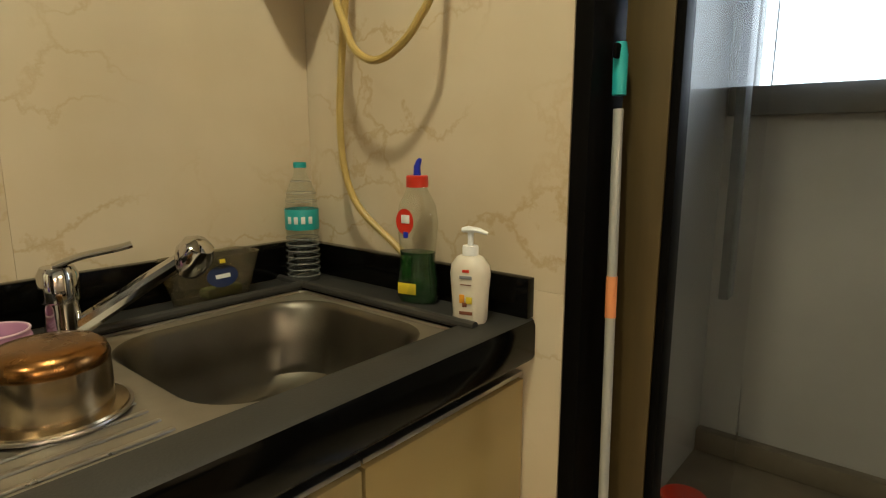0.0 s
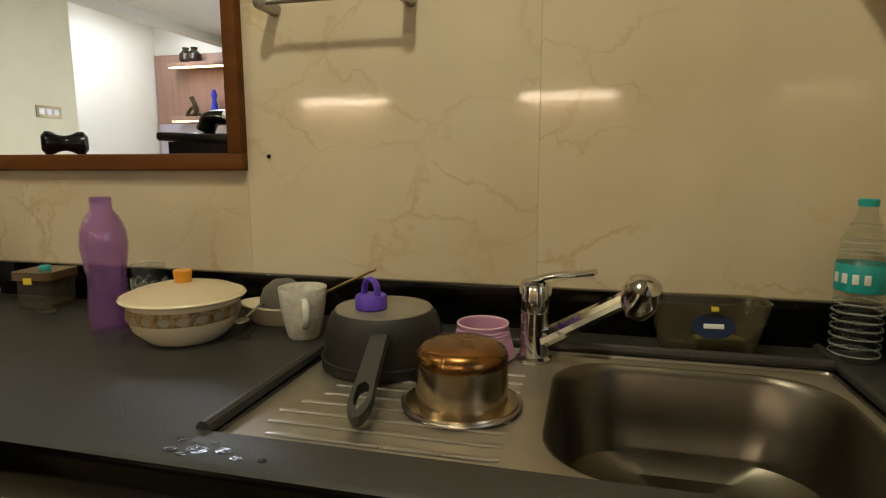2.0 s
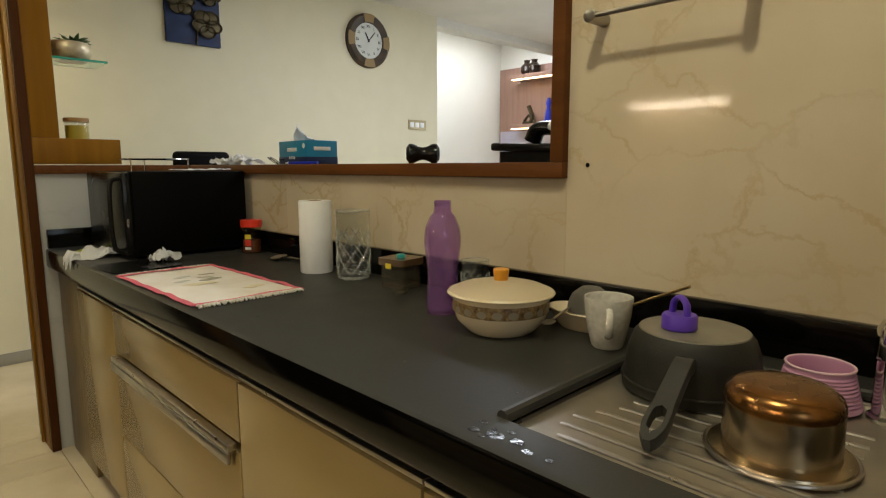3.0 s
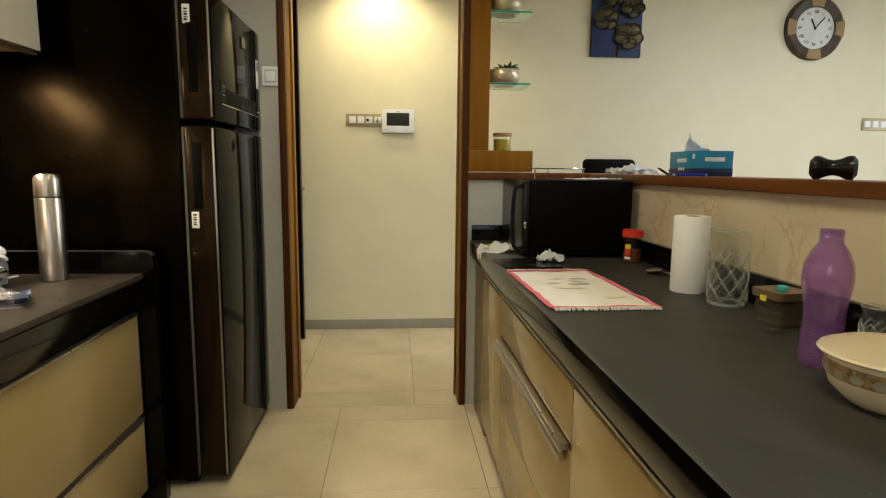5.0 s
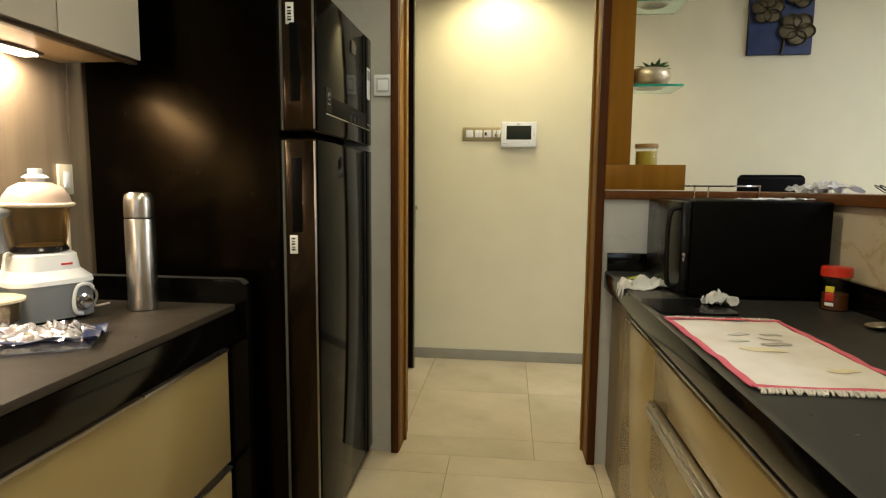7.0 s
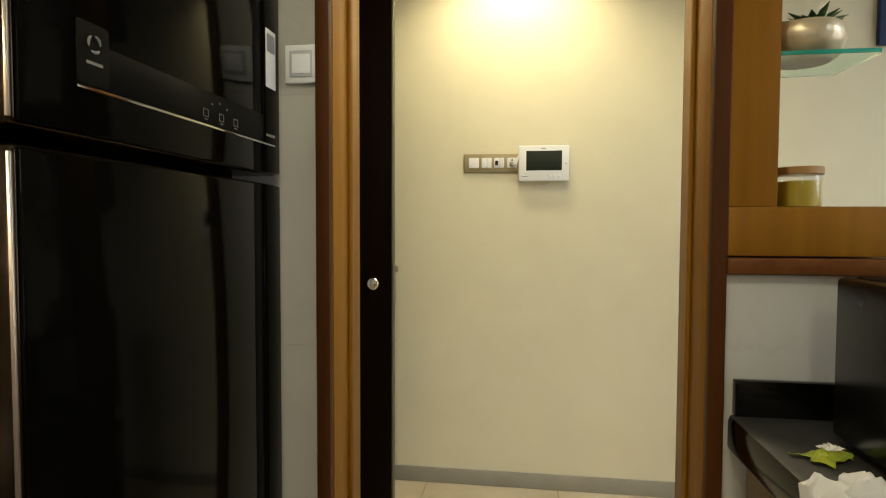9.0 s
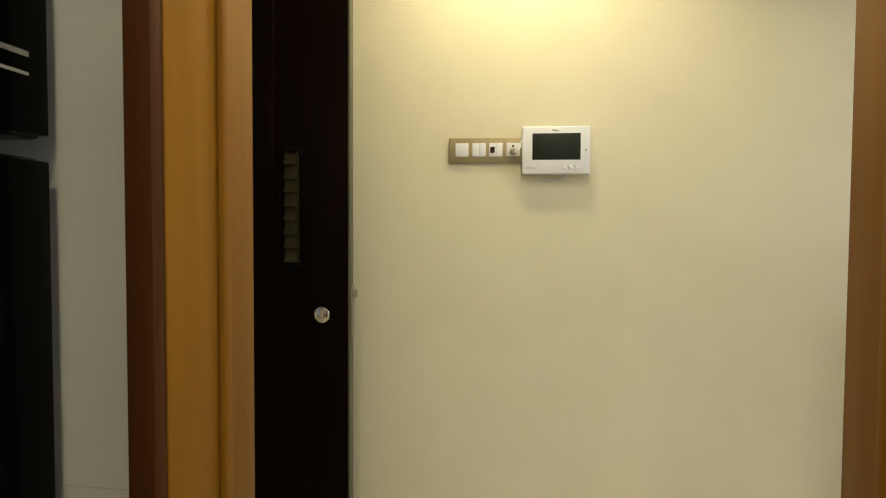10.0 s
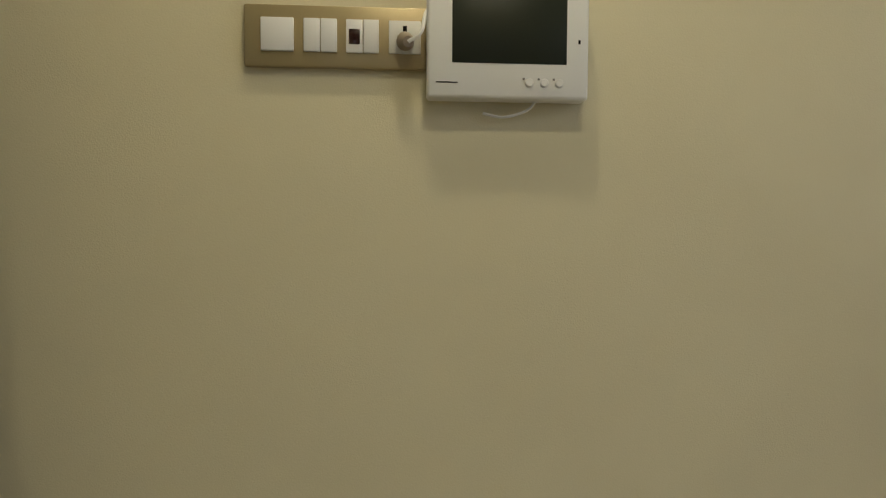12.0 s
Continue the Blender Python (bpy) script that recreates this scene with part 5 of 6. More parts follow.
pot_plant(1.142, EY + 0.10, 1.668, 22, "green succulent in a champagne metal pot")
pot_plant(1.142, EY + 0.10, 2.012, 14, "small succulent in a champagne metal pot")
o = thing("candle_jar", 1.142, EY + 0.10, SILL + 0.11, label="yellow candle jar with wooden lid on the plinth", category="jar")
part("jar", lathe([(0, 0), (0.044, 0), (0.046, 0.003), (0.046, 0.072), (0.044, 0.074), (0, 0.074)], 36), CLEARGLASS, o)
part("wax", lathe([(0, 0.003), (0.0435, 0.003), (0.0435, 0.06), (0, 0.06)], 36), YELLOWWAX, o)
part("lid", lathe([(0, 0.092), (0.047, 0.092), (0.049, 0.090), (0.049, 0.075), (0, 0.0745)], 36), material("light_wood_lid", (0.36, 0.20, 0.06), rough=0.5), o, "flat wooden lid")

# ---- dining wall ----
o = thing("wall_art", 2.045, LY - 0.03, 2.085, label="dark blue canvas with raised bronze flowers", category="wall art")
part("canvas", box(0, 0, 0, 0.385, 0.03, 0.75, 0.003), CANVASBLUE, o)
for cx, cz, r in ((0.10, 0.27, 0.085), (0.28, 0.15, 0.095), (0.16, 0.45, 0.09), (0.30, 0.36, 0.08)):
    fl = part("flower", moved(lathe([(0, -0.022), (0.012, -0.020), (0.016, -0.010), (0.0, 0)], 16), pose(cx, -0.02, cz, 90)), BRONZE, o, "bronze relief flower")
    for k in range(5):
        a = radians(72 * k + 20 * cx * 10)
        bm = lathe([(0, 0.0), (0.5 * r, -0.006), (0.62 * r, 0.012), (0.5 * r, 0.004), (0, 0.010)], 18, sy=0.8)
        part("petal", moved(bm, pose(cx + 0.58 * r * math.cos(a), -0.014, cz + 0.58 * r * math.sin(a), 90, 0, 0)), BRONZE, fl)
part("stem", tube(curve_points([(0.20, -0.006, -0.008), (0.21, -0.008, 0.10), (0.17, -0.008, 0.25), (0.16, -0.008, 0.42)], 6), 0.006, 8), BRONZE, o)

o = thing("wall_clock", 3.80, LY - 0.03, 2.335, label="round wall clock with brown mosaic rim and roman dial", category="clock")
R = 0.235
part("rim", moved(lathe([(R - 0.085, 0.03), (R - 0.08, 0.0), (R - 0.02, -0.012), (R, 0.004), (R, 0.03)], 56), pose(0, 0, 0, 90) @ Matrix.Scale(-1, 4, (0, 0, 1))), BROWNRUB, o, "brown and tan segmented rim")
for k in range(4):
    a0, a1 = radians(90 * k + 74), radians(90 * k + 106)
    ptsx = [((R - 0.005) * math.cos(a), (R - 0.005) * math.sin(a)) for a in np.linspace(a0, a1, 6)] + [((R - 0.075) * math.cos(a), (R - 0.075) * math.sin(a)) for a in np.linspace(a1, a0, 6)]
    part("rim_inlay", moved(prism(ptsx, 0.0, 0.004), pose(0, -0.009, 0, 90)), material("tan_inlay", (0.30, 0.20, 0.08), rough=0.4), o)
part("dial", moved(lathe([(0, 0.004), (R - 0.08, 0.004), (R - 0.08, 0.012), (0, 0.012)], 44), pose(0, 0, 0, 90) @ Matrix.Scale(-1, 4, (0, 0, 1))), material("pale_dial", (0.66, 0.68, 0.64), rough=0.5), o, "pale grey dial")
for k, s in enumerate(("XII", "I", "II", "III", "IV", "V", "VI", "VII", "VIII", "IX", "X", "XI")):
    a = radians(90 - 30 * k)
    words(s, 0.034, BLACK, o, pose(0.122 * math.cos(a), 0.003, 0.122 * math.sin(a)) @ pose(0, 0, 0, 90), "numeral")
for ln, a, w in ((0.075, 118, 0.006), (0.11, -62 + 90 + 20, 0.004)):
    part("clock_hand", moved(box(-0.012, -0.002, -w, ln, 0.0, w, 0.0005), pose(0, 0.002, 0, 0, -a, 0)), BLACK, o)


def switch_box(x, y, z, w, hgt, n, m, name, label, axis="y"):
    o = thing(name, x, y, z, label=label, category="switch")
    part("plate", box(0, -0.010, 0, w, 0, hgt, 0.003), m, o)
    s = hgt * 0.5
    gap = (w - 0.03 - n * s) / max(1, n)
    for k in range(n):
        x0 = 0.018 + k * (s + gap)
        rk = part("rocker", box(x0, -0.014, hgt / 2 - s / 2, x0 + s, -0.009, hgt / 2 + s / 2, 0.0015), WHITEPLASTIC, o)
    return o


switch_box(4.285, LY, 1.575, 0.23, 0.095, 3, SWITCHPLATE, "wall_switch", "brownish wall switch plate with three white rockers")
ks = switch_box(-0.045, EY, 1.625, 0.085, 0.09, 1, WHITEPLASTIC, "kitchen_switch", "single white plastic kitchen wall switch")
part("inner_frame", box(0.012, -0.0125, 0.014, 0.068, -0.0095, 0.076, 0.002), material("grey_switch_frame", (0.50, 0.52, 0.54), rough=0.35), ks)

# lobby switch panel and door phone
o = thing("switch_panel", 0.224, LY, 1.545, label="champagne switch panel with white rockers and socket", category="switch")
part("plate", box(0, -0.012, 0, 0.335, 0, 0.090, 0.004), SWITCHPLATE, o)
part("rocker", box(0.025, -0.016, 0.022, 0.072, -0.011, 0.070, 0.0015), WHITEPLASTIC, o)
for k in range(2):
    part("rocker", box(0.086 + 0.0245 * k, -0.016, 0.022, 0.1095 + 0.0245 * k, -0.011, 0.070, 0.0015), WHITEPLASTIC, o)
part("indicator_frame", box(0.147, -0.0145, 0.022, 0.171, -0.011, 0.070, 0.001), WHITEPLASTIC, o)
part("indicator", box(0.151, -0.0152, 0.034, 0.167, -0.0142, 0.056, 0.0005), material("dark_red_lamp", (0.03, 0.006, 0.006), rough=0.2), o)
part("rocker", box(0.172, -0.016, 0.022, 0.1945, -0.011, 0.070, 0.0015), WHITEPLASTIC, o)
sc = part("socket", box(0.209, -0.0145, 0.022, 0.256, -0.011, 0.070, 0.0015), WHITEPLASTIC, o)
for (x, z) in ((0.2325, 0.058), (0.225, 0.044), (0.240, 0.044)):
    part("socket_hole", box(x - 0.003, -0.0152, z - 0.004, x + 0.003, -0.0143, z + 0.004), BLACKMATT, sc)
o = thing("power_plug", 0.457, LY - 0.0145, 1.578, label="grey brown plug with cable in the wall socket", category="plug")
part("plug", tube([(0, 0, 0.006), (0, -0.012, 0.004), (0.004, -0.022, 0.0)], 0.013, 12, taper=[1, 1, 0.6]), material("taupe_plastic", (0.35, 0.29, 0.23), rough=0.4), o)
part("cable", tube(curve_points([(0.004, -0.022, 0.0), (0.022, -0.026, 0.012), (0.030, -0.012, 0.045), (0.042, -0.008, 0.062)], 8), 0.003, 8), WHITEPLASTIC, o)
o = thing("video_door_phone", 0.488, LY, 1.500, label="white video door phone with dark screen", category="door phone")
part("wall_bracket", box(0.03, -0.006, 0.02, 0.206, 0, 0.15), GREYPLASTIC, o)
part("housing", box(0, -0.038, 0, 0.236, -0.006, 0.168, 0.005, 3), WHITEPLASTIC, o)
part("screen", box(0.036, -0.0388, 0.050, 0.203, -0.0375, 0.143, 0.0008), SCREEN, o, "dark glossy screen")
for k in range(3):
    b = part("button", moved(lathe([(0, -0.004), (0.005, -0.0038), (0.0065, -0.001), (0.0065, 0.002)], 18), pose(0.148 + 0.022 * k, -0.038, 0.023) @ pose(0, 0, 0, -90)), WHITEPLASTIC, o, "small grey white button")
    part("button_mark", box(0.1385 + 0.022 * k, -0.0386, 0.027, 0.1415 + 0.022 * k, -0.0379, 0.030), GREYPLASTIC, o)
part("logo_mark", box(0.104, -0.0386, 0.152, 0.118, -0.0379, 0.156), GREYPLASTIC, o)
part("logo_mark", box(0.114, -0.0386, 0.150, 0.128, -0.0379, 0.1535), GREYPLASTIC, o)
part("microphone_slot", box(0.013, -0.0386, 0.021, 0.044, -0.0379, 0.0225), BLACKMATT, o)
part("side_mark", box(0.220, -0.0386, 0.080, 0.223, -0.0379, 0.086), BLACKMATT, o)
part("cable", tube(curve_points([(0.165, -0.015, 0.004), (0.150, -0.013, -0.012), (0.115, -0.012, -0.022), (0.085, -0.008, -0.016)], 8), 0.0022, 6), WHITEPLASTIC, o)

# living room beyond: lit shelf wall, chair
o = thing("shelf_wall", 6.97, 4.3, 0.0, label="walnut veneered wall with two lit shelves", category="shelf unit")
part("panel", box(-0.02, 0, 0, 0.0, 1.62, 2.55, 0.002), NICHEWOOD, o)
for z in (1.72, 2.36):
    s = part("shelf", box(-0.27, 0.0, z, -0.021, 1.25, z + 0.05, 0.003), NICHEWOOD, o)
    part("light_strip", box(-0.26, 0.02, z - 0.012, -0.20, 1.22, z - 0.001), WARMSTRIP, s, "warm glowing light strip")
part("lower_panel", box(-0.024, 0.0, 0.4, -0.0205, 1.6, 1.70), material("lilac_grey_panel", (0.45, 0.43, 0.52), rough=0.4), o)
for y, z in ((5.36, 2.41), (5.24, 2.41)):
    o = thing("dark_vase", 6.83, y, z, label="small dark round vase on a lit shelf", category="vase", group="vases on the shelf")
    part("vase", lathe([(0, 0), (0.05, 0), (0.085, 0.05), (0.08, 0.11), (0.035, 0.16), (0.045, 0.19), (0, 0.19)], 24), material("brown_glaze", (0.03, 0.02, 0.012), rough=0.2), o)
o = thing("yoga_figurine", 6.83, 5.3, 1.77, label="small dark bronze abstract figurine on a shelf", category="figurine")
bm = tube(curve_points([(0, 0.10, 0.02), (0, 0.0, 0.02), (0, -0.04, 0.10), (0, 0.02, 0.24)], 6), 0.03, 10, taper=None)
tube([(0, -0.09, 0.02), (0, 0.02, 0.12), (0, 0.09, 0.05)], 0.02, 8, bm=bm)
part("figure", bm, BRONZE, o)
o = thing("doll_figurine", 6.83, 5.0, 1.77, label="slim red and blue figurine on a shelf", category="figurine")
part("figure", lathe([(0, 0), (0.06, 0), (0.04, 0.14), (0.025, 0.2), (0.04, 0.25), (0.02, 0.32), (0, 0.33)], 16), BLUE, o)

o = thing("desk_chair", 2.10, 4.35, 0, label="black high-backed chair by the dining wall", category="chair")
part("backrest", box(-0.19, 0.10, 0.62, 0.19, 0.16, 1.318, 0.03, 4), BLACKMATT, o)
part("seat", box(-0.22, -0.28, 0.48, 0.22, 0.16, 0.56, 0.03, 3), BLACKMATT, o)
for x in (-0.18, 0.18):
    for y in (-0.24, 0.12):
        part("leg", box(x - 0.02, y - 0.02, 0, x + 0.02, y + 0.02, 0.48, 0.004), BLACKMATT, o)

# ---- towel rail, hose, broom, sliding door ----
o = thing("towel_rail", WX, 0.857, 1.512, label="slim steel towel rail on the tiled wall", category="towel rail")
part("bar", tube([(-0.055, 0.0, 0), (-0.055, 0.29, 0)], 0.005, 10), STEEL, o)
for y in (0.0, 0.29):
    part("bracket", moved(lathe([(0, 0), (0.013, 0), (0.013, 0.062), (0.009, 0.064), (0, 0.064)], 20), pose(0, y, 0) @ pose(0, 0, 0, 0, -90, 0)), STEEL, o)
o = thing("wall_plug_hole", WX - 0.001, 1.176, 1.216, label="small dark screw plug in the tiled wall", category="wall plug")
part("plug", moved(lathe([(0, 0), (0.005, 0), (0.004, 0.002), (0, 0.002)], 12), pose(0, 0, 0, 0, -90, 0)), BLACKMATT, o)

o = thing("rubber_hose", 0, 0, 0, label="yellowed rubber hose hanging in loops by the corner", category="hose")
hose = curve_points([(1.36, 0.06, 1.75), (1.385, 0.06, 1.47), (1.400, 0.06, 1.36), (1.412, 0.06, 1.24), (1.408, 0.055, 1.13), (1.375, 0.045, 1.05), (1.29, 0.03, 0.982), (1.25, 0.03, 0.955)], 14)
part("hose", tube(hose, 0.0075, 10), HOSE, o)
loop = curve_points([(1.40, 0.07, 1.75), (1.385, 0.09, 1.50), (1.345, 0.095, 1.40), (1.318, 0.095, 1.357), (1.268, 0.095, 1.336), (1.212, 0.095, 1.351), (1.165, 0.09, 1.393), (1.135, 0.08, 1.47), (1.13, 0.06, 1.75)], 14)
part("loop", tube(loop, 0.0075, 10), HOSE, o)
o = thing("water_filter", 1.50, 0.01, 1.57, label="beige water filter housing in the corner", category="water filter")
part("housing", box(-0.07, 0, 0, 0.10, 0.16, 0.45, 0.03, 3), material("beige_plastic", (0.42, 0.33, 0.18), rough=0.35), o)

sd = thing("door_3", 0, -0.10, 0, label="brown aluminium sliding door to the utility balcony", category="door", kind="structure")
part("outer_frame", box(0.882, -0.09, 0, 0.9135, 0.098, 2.2, 0.002), BLACKMATT, sd)
part("stile", box(0.792, -0.05, 0, 0.872, 0.0, 2.2, 0.003), BRASSLIKE, sd, "brown anodised stile")
part("stile_edge", box(0.776, -0.048, 0, 0.792, -0.002, 2.2, 0.002), BLACKMATT, sd)
part("outer_frame", box(-0.15, -0.09, 0, -0.10, 0.09, 2.2, 0.002), BLACKMATT, sd)
part("head_rail", box(-0.10, -0.09, 2.15, 0.882, 0.09, 2.2, 0.002), BLACKMATT, sd)
part("threshold", box(-0.10, -0.09, 0, 0.88, 0.0, 0.012, 0.002), ALU, sd)
gp = part("glass_leaf", moved(box(-0.004, -0.70, 0.05, 0.004, 0.0, 2.1), pose(0.80, -0.06, 0, 0, 0, 0)), PANE, sd)
gp.visible_shadow = False
part("leaf_frame", moved(box(-0.012, -0.76, 0.75, 0.012, -0.69, 2.15, 0.002), pose(0.87, -0.06, 0)), material("dark_grey_frame", (0.06, 0.065, 0.065), rough=0.4), sd)

o = thing("broom_stick", 0.86, -0.035, 0.0, label="grey mop stick with turquoise grip and orange band", category="mop")
part("pole", tube([(-0.055, 0.06, 0.02), (-0.002, -0.02, 1.24)], 0.0085, 14), material("grey_painted_tube", (0.42, 0.42, 0.40), rough=0.35, metal=0.2), o)
part("grip", tube([(-0.0010, -0.022, 1.262), (0.0015, -0.026, 1.325), (0.002, -0.027, 1.345)], 0.0115, 14, taper=[1, 1.05, 0.8]), material("turquoise_grip", (0.02, 0.40, 0.42), rough=0.4), o, "turquoise plastic grip")
part("hang_hole", moved(box(-0.004, -0.016, -0.012, 0.004, 0.018, 0.012, 0.003), pose(0.0015, -0.020, 1.330)), BLACKMATT, o)
part("band", tube([(-0.0169, 0.0025, 0.897), (-0.0139, -0.0021, 0.967)], 0.0095, 14), material("orange_band", (0.80, 0.30, 0.12), rough=0.4), o, "orange sleeve")
part("mop_head", box(-0.16, 0.03, 0.0, 0.10, 0.11, 0.045, 0.01), GREYPLASTIC, o)
o = thing("red_bucket", 0.965, -0.98, -0.02, label="red plastic tub on the utility floor", category="tub")
part("tub", lathe([(0, 0), (0.06, 0), (0.075, 0.05), (0.072, 0.05), (0.055, 0.005), (0, 0.005)], 32), RED, o)

# ---- hob side: cabinets, counter, mixer ----
LZ, LF, LE = 0.872, -0.278, 2.47


def left_unit(y0, y1, group):
    u = thing("hob_cabinet", -0.30, y0, 0, label="beige laminate drawer cabinet with recessed aluminium grips", category="cabinet", group=group)
    w = y1 - y0
    part("body", box(-0.52, 0.003, 0.08, -0.02, w - 0.003, 0.76), LAMINATE, u)
    part("plinth", box(-0.5, 0.003, 0, -0.06, w - 0.003, 0.08), BLACKMATT, u)
    for z0, z1 in ((0.372, 0.728), (0.085, 0.348)):
        f = part("drawer_front", box(-0.018, 0.003, z0, 0.0, w - 0.003, z1, 0.002), LAMINATE, u)
        part("grip", box(-0.016, 0.003, z1 + 0.001, 0.004, w - 0.003, z1 + 0.010, 0.001), ALU, f, "aluminium grip profile")
    return u


left_unit(1.617, 2.458, "hob side cabinets")
left_unit(0.78, 1.613, "hob side cabinets")
left_unit(0.02, 0.776, "hob side cabinets")
o = thing("hob_worktop", 0, 0, 0, label="dusty dark brown granite hob counter with apron", category="worktop")
part("slab", box(LX + 0.002, 0.004, LZ - 0.02, LF, LE, LZ, 0.003), DUSTYSTONE, o)
part("apron", box(LF - 0.02, 0.004, LZ - 0.115, LF + 0.002, LE, LZ - 0.021, 0.002), POLISHEDSHADE, o)
part("back_upstand", box(LX + 0.002, 0.004, LZ, LX + 0.02, LE, LZ + 0.065, 0.002), POLISHEDSHADE, o)
bm = moved(prism(rounded(0, 0, 0.605, LZ + 0.076, 0.035, 8), 0, 0.036), Matrix(((1, 0, 0, LX + 0.002), (0, 0, 1, LE), (0, 1, 0, 0.0), (0, 0, 0, 1))))
polished_shaded_front(part("end_panel", bm, GRANITE, o, "black stone end panel with rounded corner"))

o = thing("wall_cabinet", LX, 0.02, 1.61, label="grey beige wall cabinet with lit underside", category="cabinet")
part("carcass", box(0.002, 0, 0.0, 0.252, 2.49, 0.78, 0.002), PALELAM, o)
part("underside", box(0.01, 0.01, -0.004, 0.25, 2.48, -0.0005), material("warm_underside", (0.45, 0.33, 0.20), rough=0.4), o)
for y0, y1 in ((0.0, 0.72), (0.722, 1.44), (1.442, 2.16), (2.162, 2.49)):
    part("door", box(0.254, y0 + 0.001, 0.0, 0.274, y1 - 0.001, 0.78, 0.002), PALELAM, o)
part("edge_channel", box(0.236, 0.0, -0.012, 0.262, 2.49, -0.004, 0.001), material("brown_channel", (0.10, 0.06, 0.03), rough=0.4), o)
for y in (2.06, 0.66):
    l = thing("under_cabinet_light", -0.80, y, 1.604, label="slim warm under-cabinet light bar", category="light fitting", group="under-cabinet lights")
    part("housing", box(-0.03, -0.30, -0.008, 0.03, 0.30, 0.0, 0.002), ALU, l)
    part("diffuser", box(-0.024, -0.285, -0.014, 0.024, 0.285, -0.008, 0.002), WARMGLOW, l, "glowing warm diffuser")

o = thing("wall_socket", LX, 2.50, 1.20, label="white vertical socket plate with cable channel", category="socket")
part("plate", box(0, -0.030, 0, 0.010, 0.030, 0.095, 0.003), material("ivory_plate", (0.66, 0.60, 0.46), rough=0.35), o)
part("rocker", box(0.010, -0.012, 0.022, 0.014, 0.012, 0.072, 0.002), WHITEPLASTIC, o)
part("cable_channel", box(0, -0.005, -0.27, 0.008, 0.007, 0.0, 0.002), material("ivory_channel", (0.70, 0.62, 0.47), rough=0.4), o)

o = thing("steel_flask", -0.508, 2.365, LZ, label="tall brushed steel vacuum flask", category="flask")
FLASKSTEEL = material("flask_steel", (0.58, 0.54, 0.47), (0.50, 0.46, 0.40), rough=0.27, metal=1.0, scale=6, fine=150, bump=0.02, stretch=(1, 1, 0.06))
part("body", lathe([(0, 0), (0.038, 0), (0.0405, 0.003), (0.0405, 0.262), (0.0390, 0.265), (0, 0.265)], 48), FLASKSTEEL, o)
part("cup_lid", lathe([(0.0385, 0.268), (0.0402, 0.270), (0.0398, 0.318), (0.0375, 0.330), (0.031, 0.338), (0.022, 0.340), (0, 0.340)], 48), FLASKSTEEL, o, "polished cup lid")
part("seam", lathe([(0.0385, 0.262), (0.0385, 0.271)], 48), BLACKMATT, o)

o = thing("mixer_grinder", -0.706, 2.226, LZ, rz=64, label="white and grey mixer grinder with domed peach lid", category="mixer")
part("base", prism(rounded(-0.10, -0.10, 0.10, 0.10, 0.05, 8), 0.008, 0.10), GREYPLASTIC, o)
part("foot_ring", prism(rounded(-0.09, -0.09, 0.09, 0.09, 0.05, 8), 0.0, 0.008), BLACKMATT, o)
bm = bmesh.new()
pa = None
for s, z in ((1.04, 0.10), (1.02, 0.112), (0.78, 0.135), (0.72, 0.175), (0.66, 0.18)):
    r = [bm.verts.new((x * s, y * s, z)) for x, y in rounded(-0.10, -0.10, 0.10, 0.10, 0.055, 8)]
    if pa:
        for i in range(len(r)):
            bm.faces.new((pa[i], pa[(i + 1) % len(r)], r[(i + 1) % len(r)], r[i]))
    else:
        bm.faces.new(list(reversed(r)))
    pa = r
bm.faces.new(pa)
bmesh.ops.recalc_face_normals(bm, faces=bm.faces)
part("upper_housing", bm, WHITEPLASTIC, o, "white upper housing")
part("red_mark", moved(box(-0.014, -0.0008, -0.003, 0.014, 0.0008, 0.003, 0.0005), pose(0.03, -0.0765, 0.150, 20)), RED, o)
dl = part("dial", moved(lathe([(0, -0.024), (0.014, -0.022), (0.016, -0.004), (0.022, -0.002), (0.022, 0.004)], 24), pose(0.055, -0.10, 0.045) @ pose(0, 0, 0, -90)), CHROME, o, "silver speed dial")
part("dial_guard", tube(curve_points([(0.082, -0.098, 0.082), (0.066, -0.104, 0.094), (0.040, -0.106, 0.090), (0.028, -0.106, 0.055), (0.032, -0.106, 0.022), (0.050, -0.105, 0.014)], 6), 0.005, 8), WHITEPLASTIC, o)
part("jar", lathe([(0, 0.182), (0.058, 0.184), (0.062, 0.19), (0.060, 0.196), (0.066, 0.22), (0.074, 0.29), (0.076, 0.305), (0.072, 0.305), (0.06, 0.20), (0, 0.19)], 40), JARGLASS, o, "smoky see-through jar")
part("jar_contents", lathe([(0, 0.193), (0.055, 0.194), (0.052, 0.201), (0.02, 0.205), (0, 0.203)], 28), material("pale_crumbs", (0.52, 0.42, 0.28), (0.36, 0.27, 0.16), rough=0.9, scale=90, bump=0.6), o, "pale crumbs in the jar")
part("jar_base", lathe([(0.066, 0.182), (0.068, 0.186), (0.064, 0.196), (0.058, 0.198)], 40), BLACK, o)
part("jar_handle", tube(curve_points([(-0.066, 0.0, 0.290), (-0.092, 0.0, 0.287), (-0.099, 0.0, 0.262), (-0.095, 0.0, 0.222), (-0.088, 0, 0.186)], 8), 0.017, 12, flat=0.8), GREYPLASTIC, o)
part("lid_rim", lathe([(0.070, 0.300), (0.086, 0.304), (0.088, 0.309), (0.084, 0.313), (0.0, 0.314)], 40), material("ivory_rim", (0.72, 0.62, 0.48), rough=0.3), o)
part("dome_lid", lathe([(0.080, 0.312), (0.076, 0.330), (0.060, 0.353), (0.036, 0.366), (0.0, 0.370)], 40), PEACH, o)
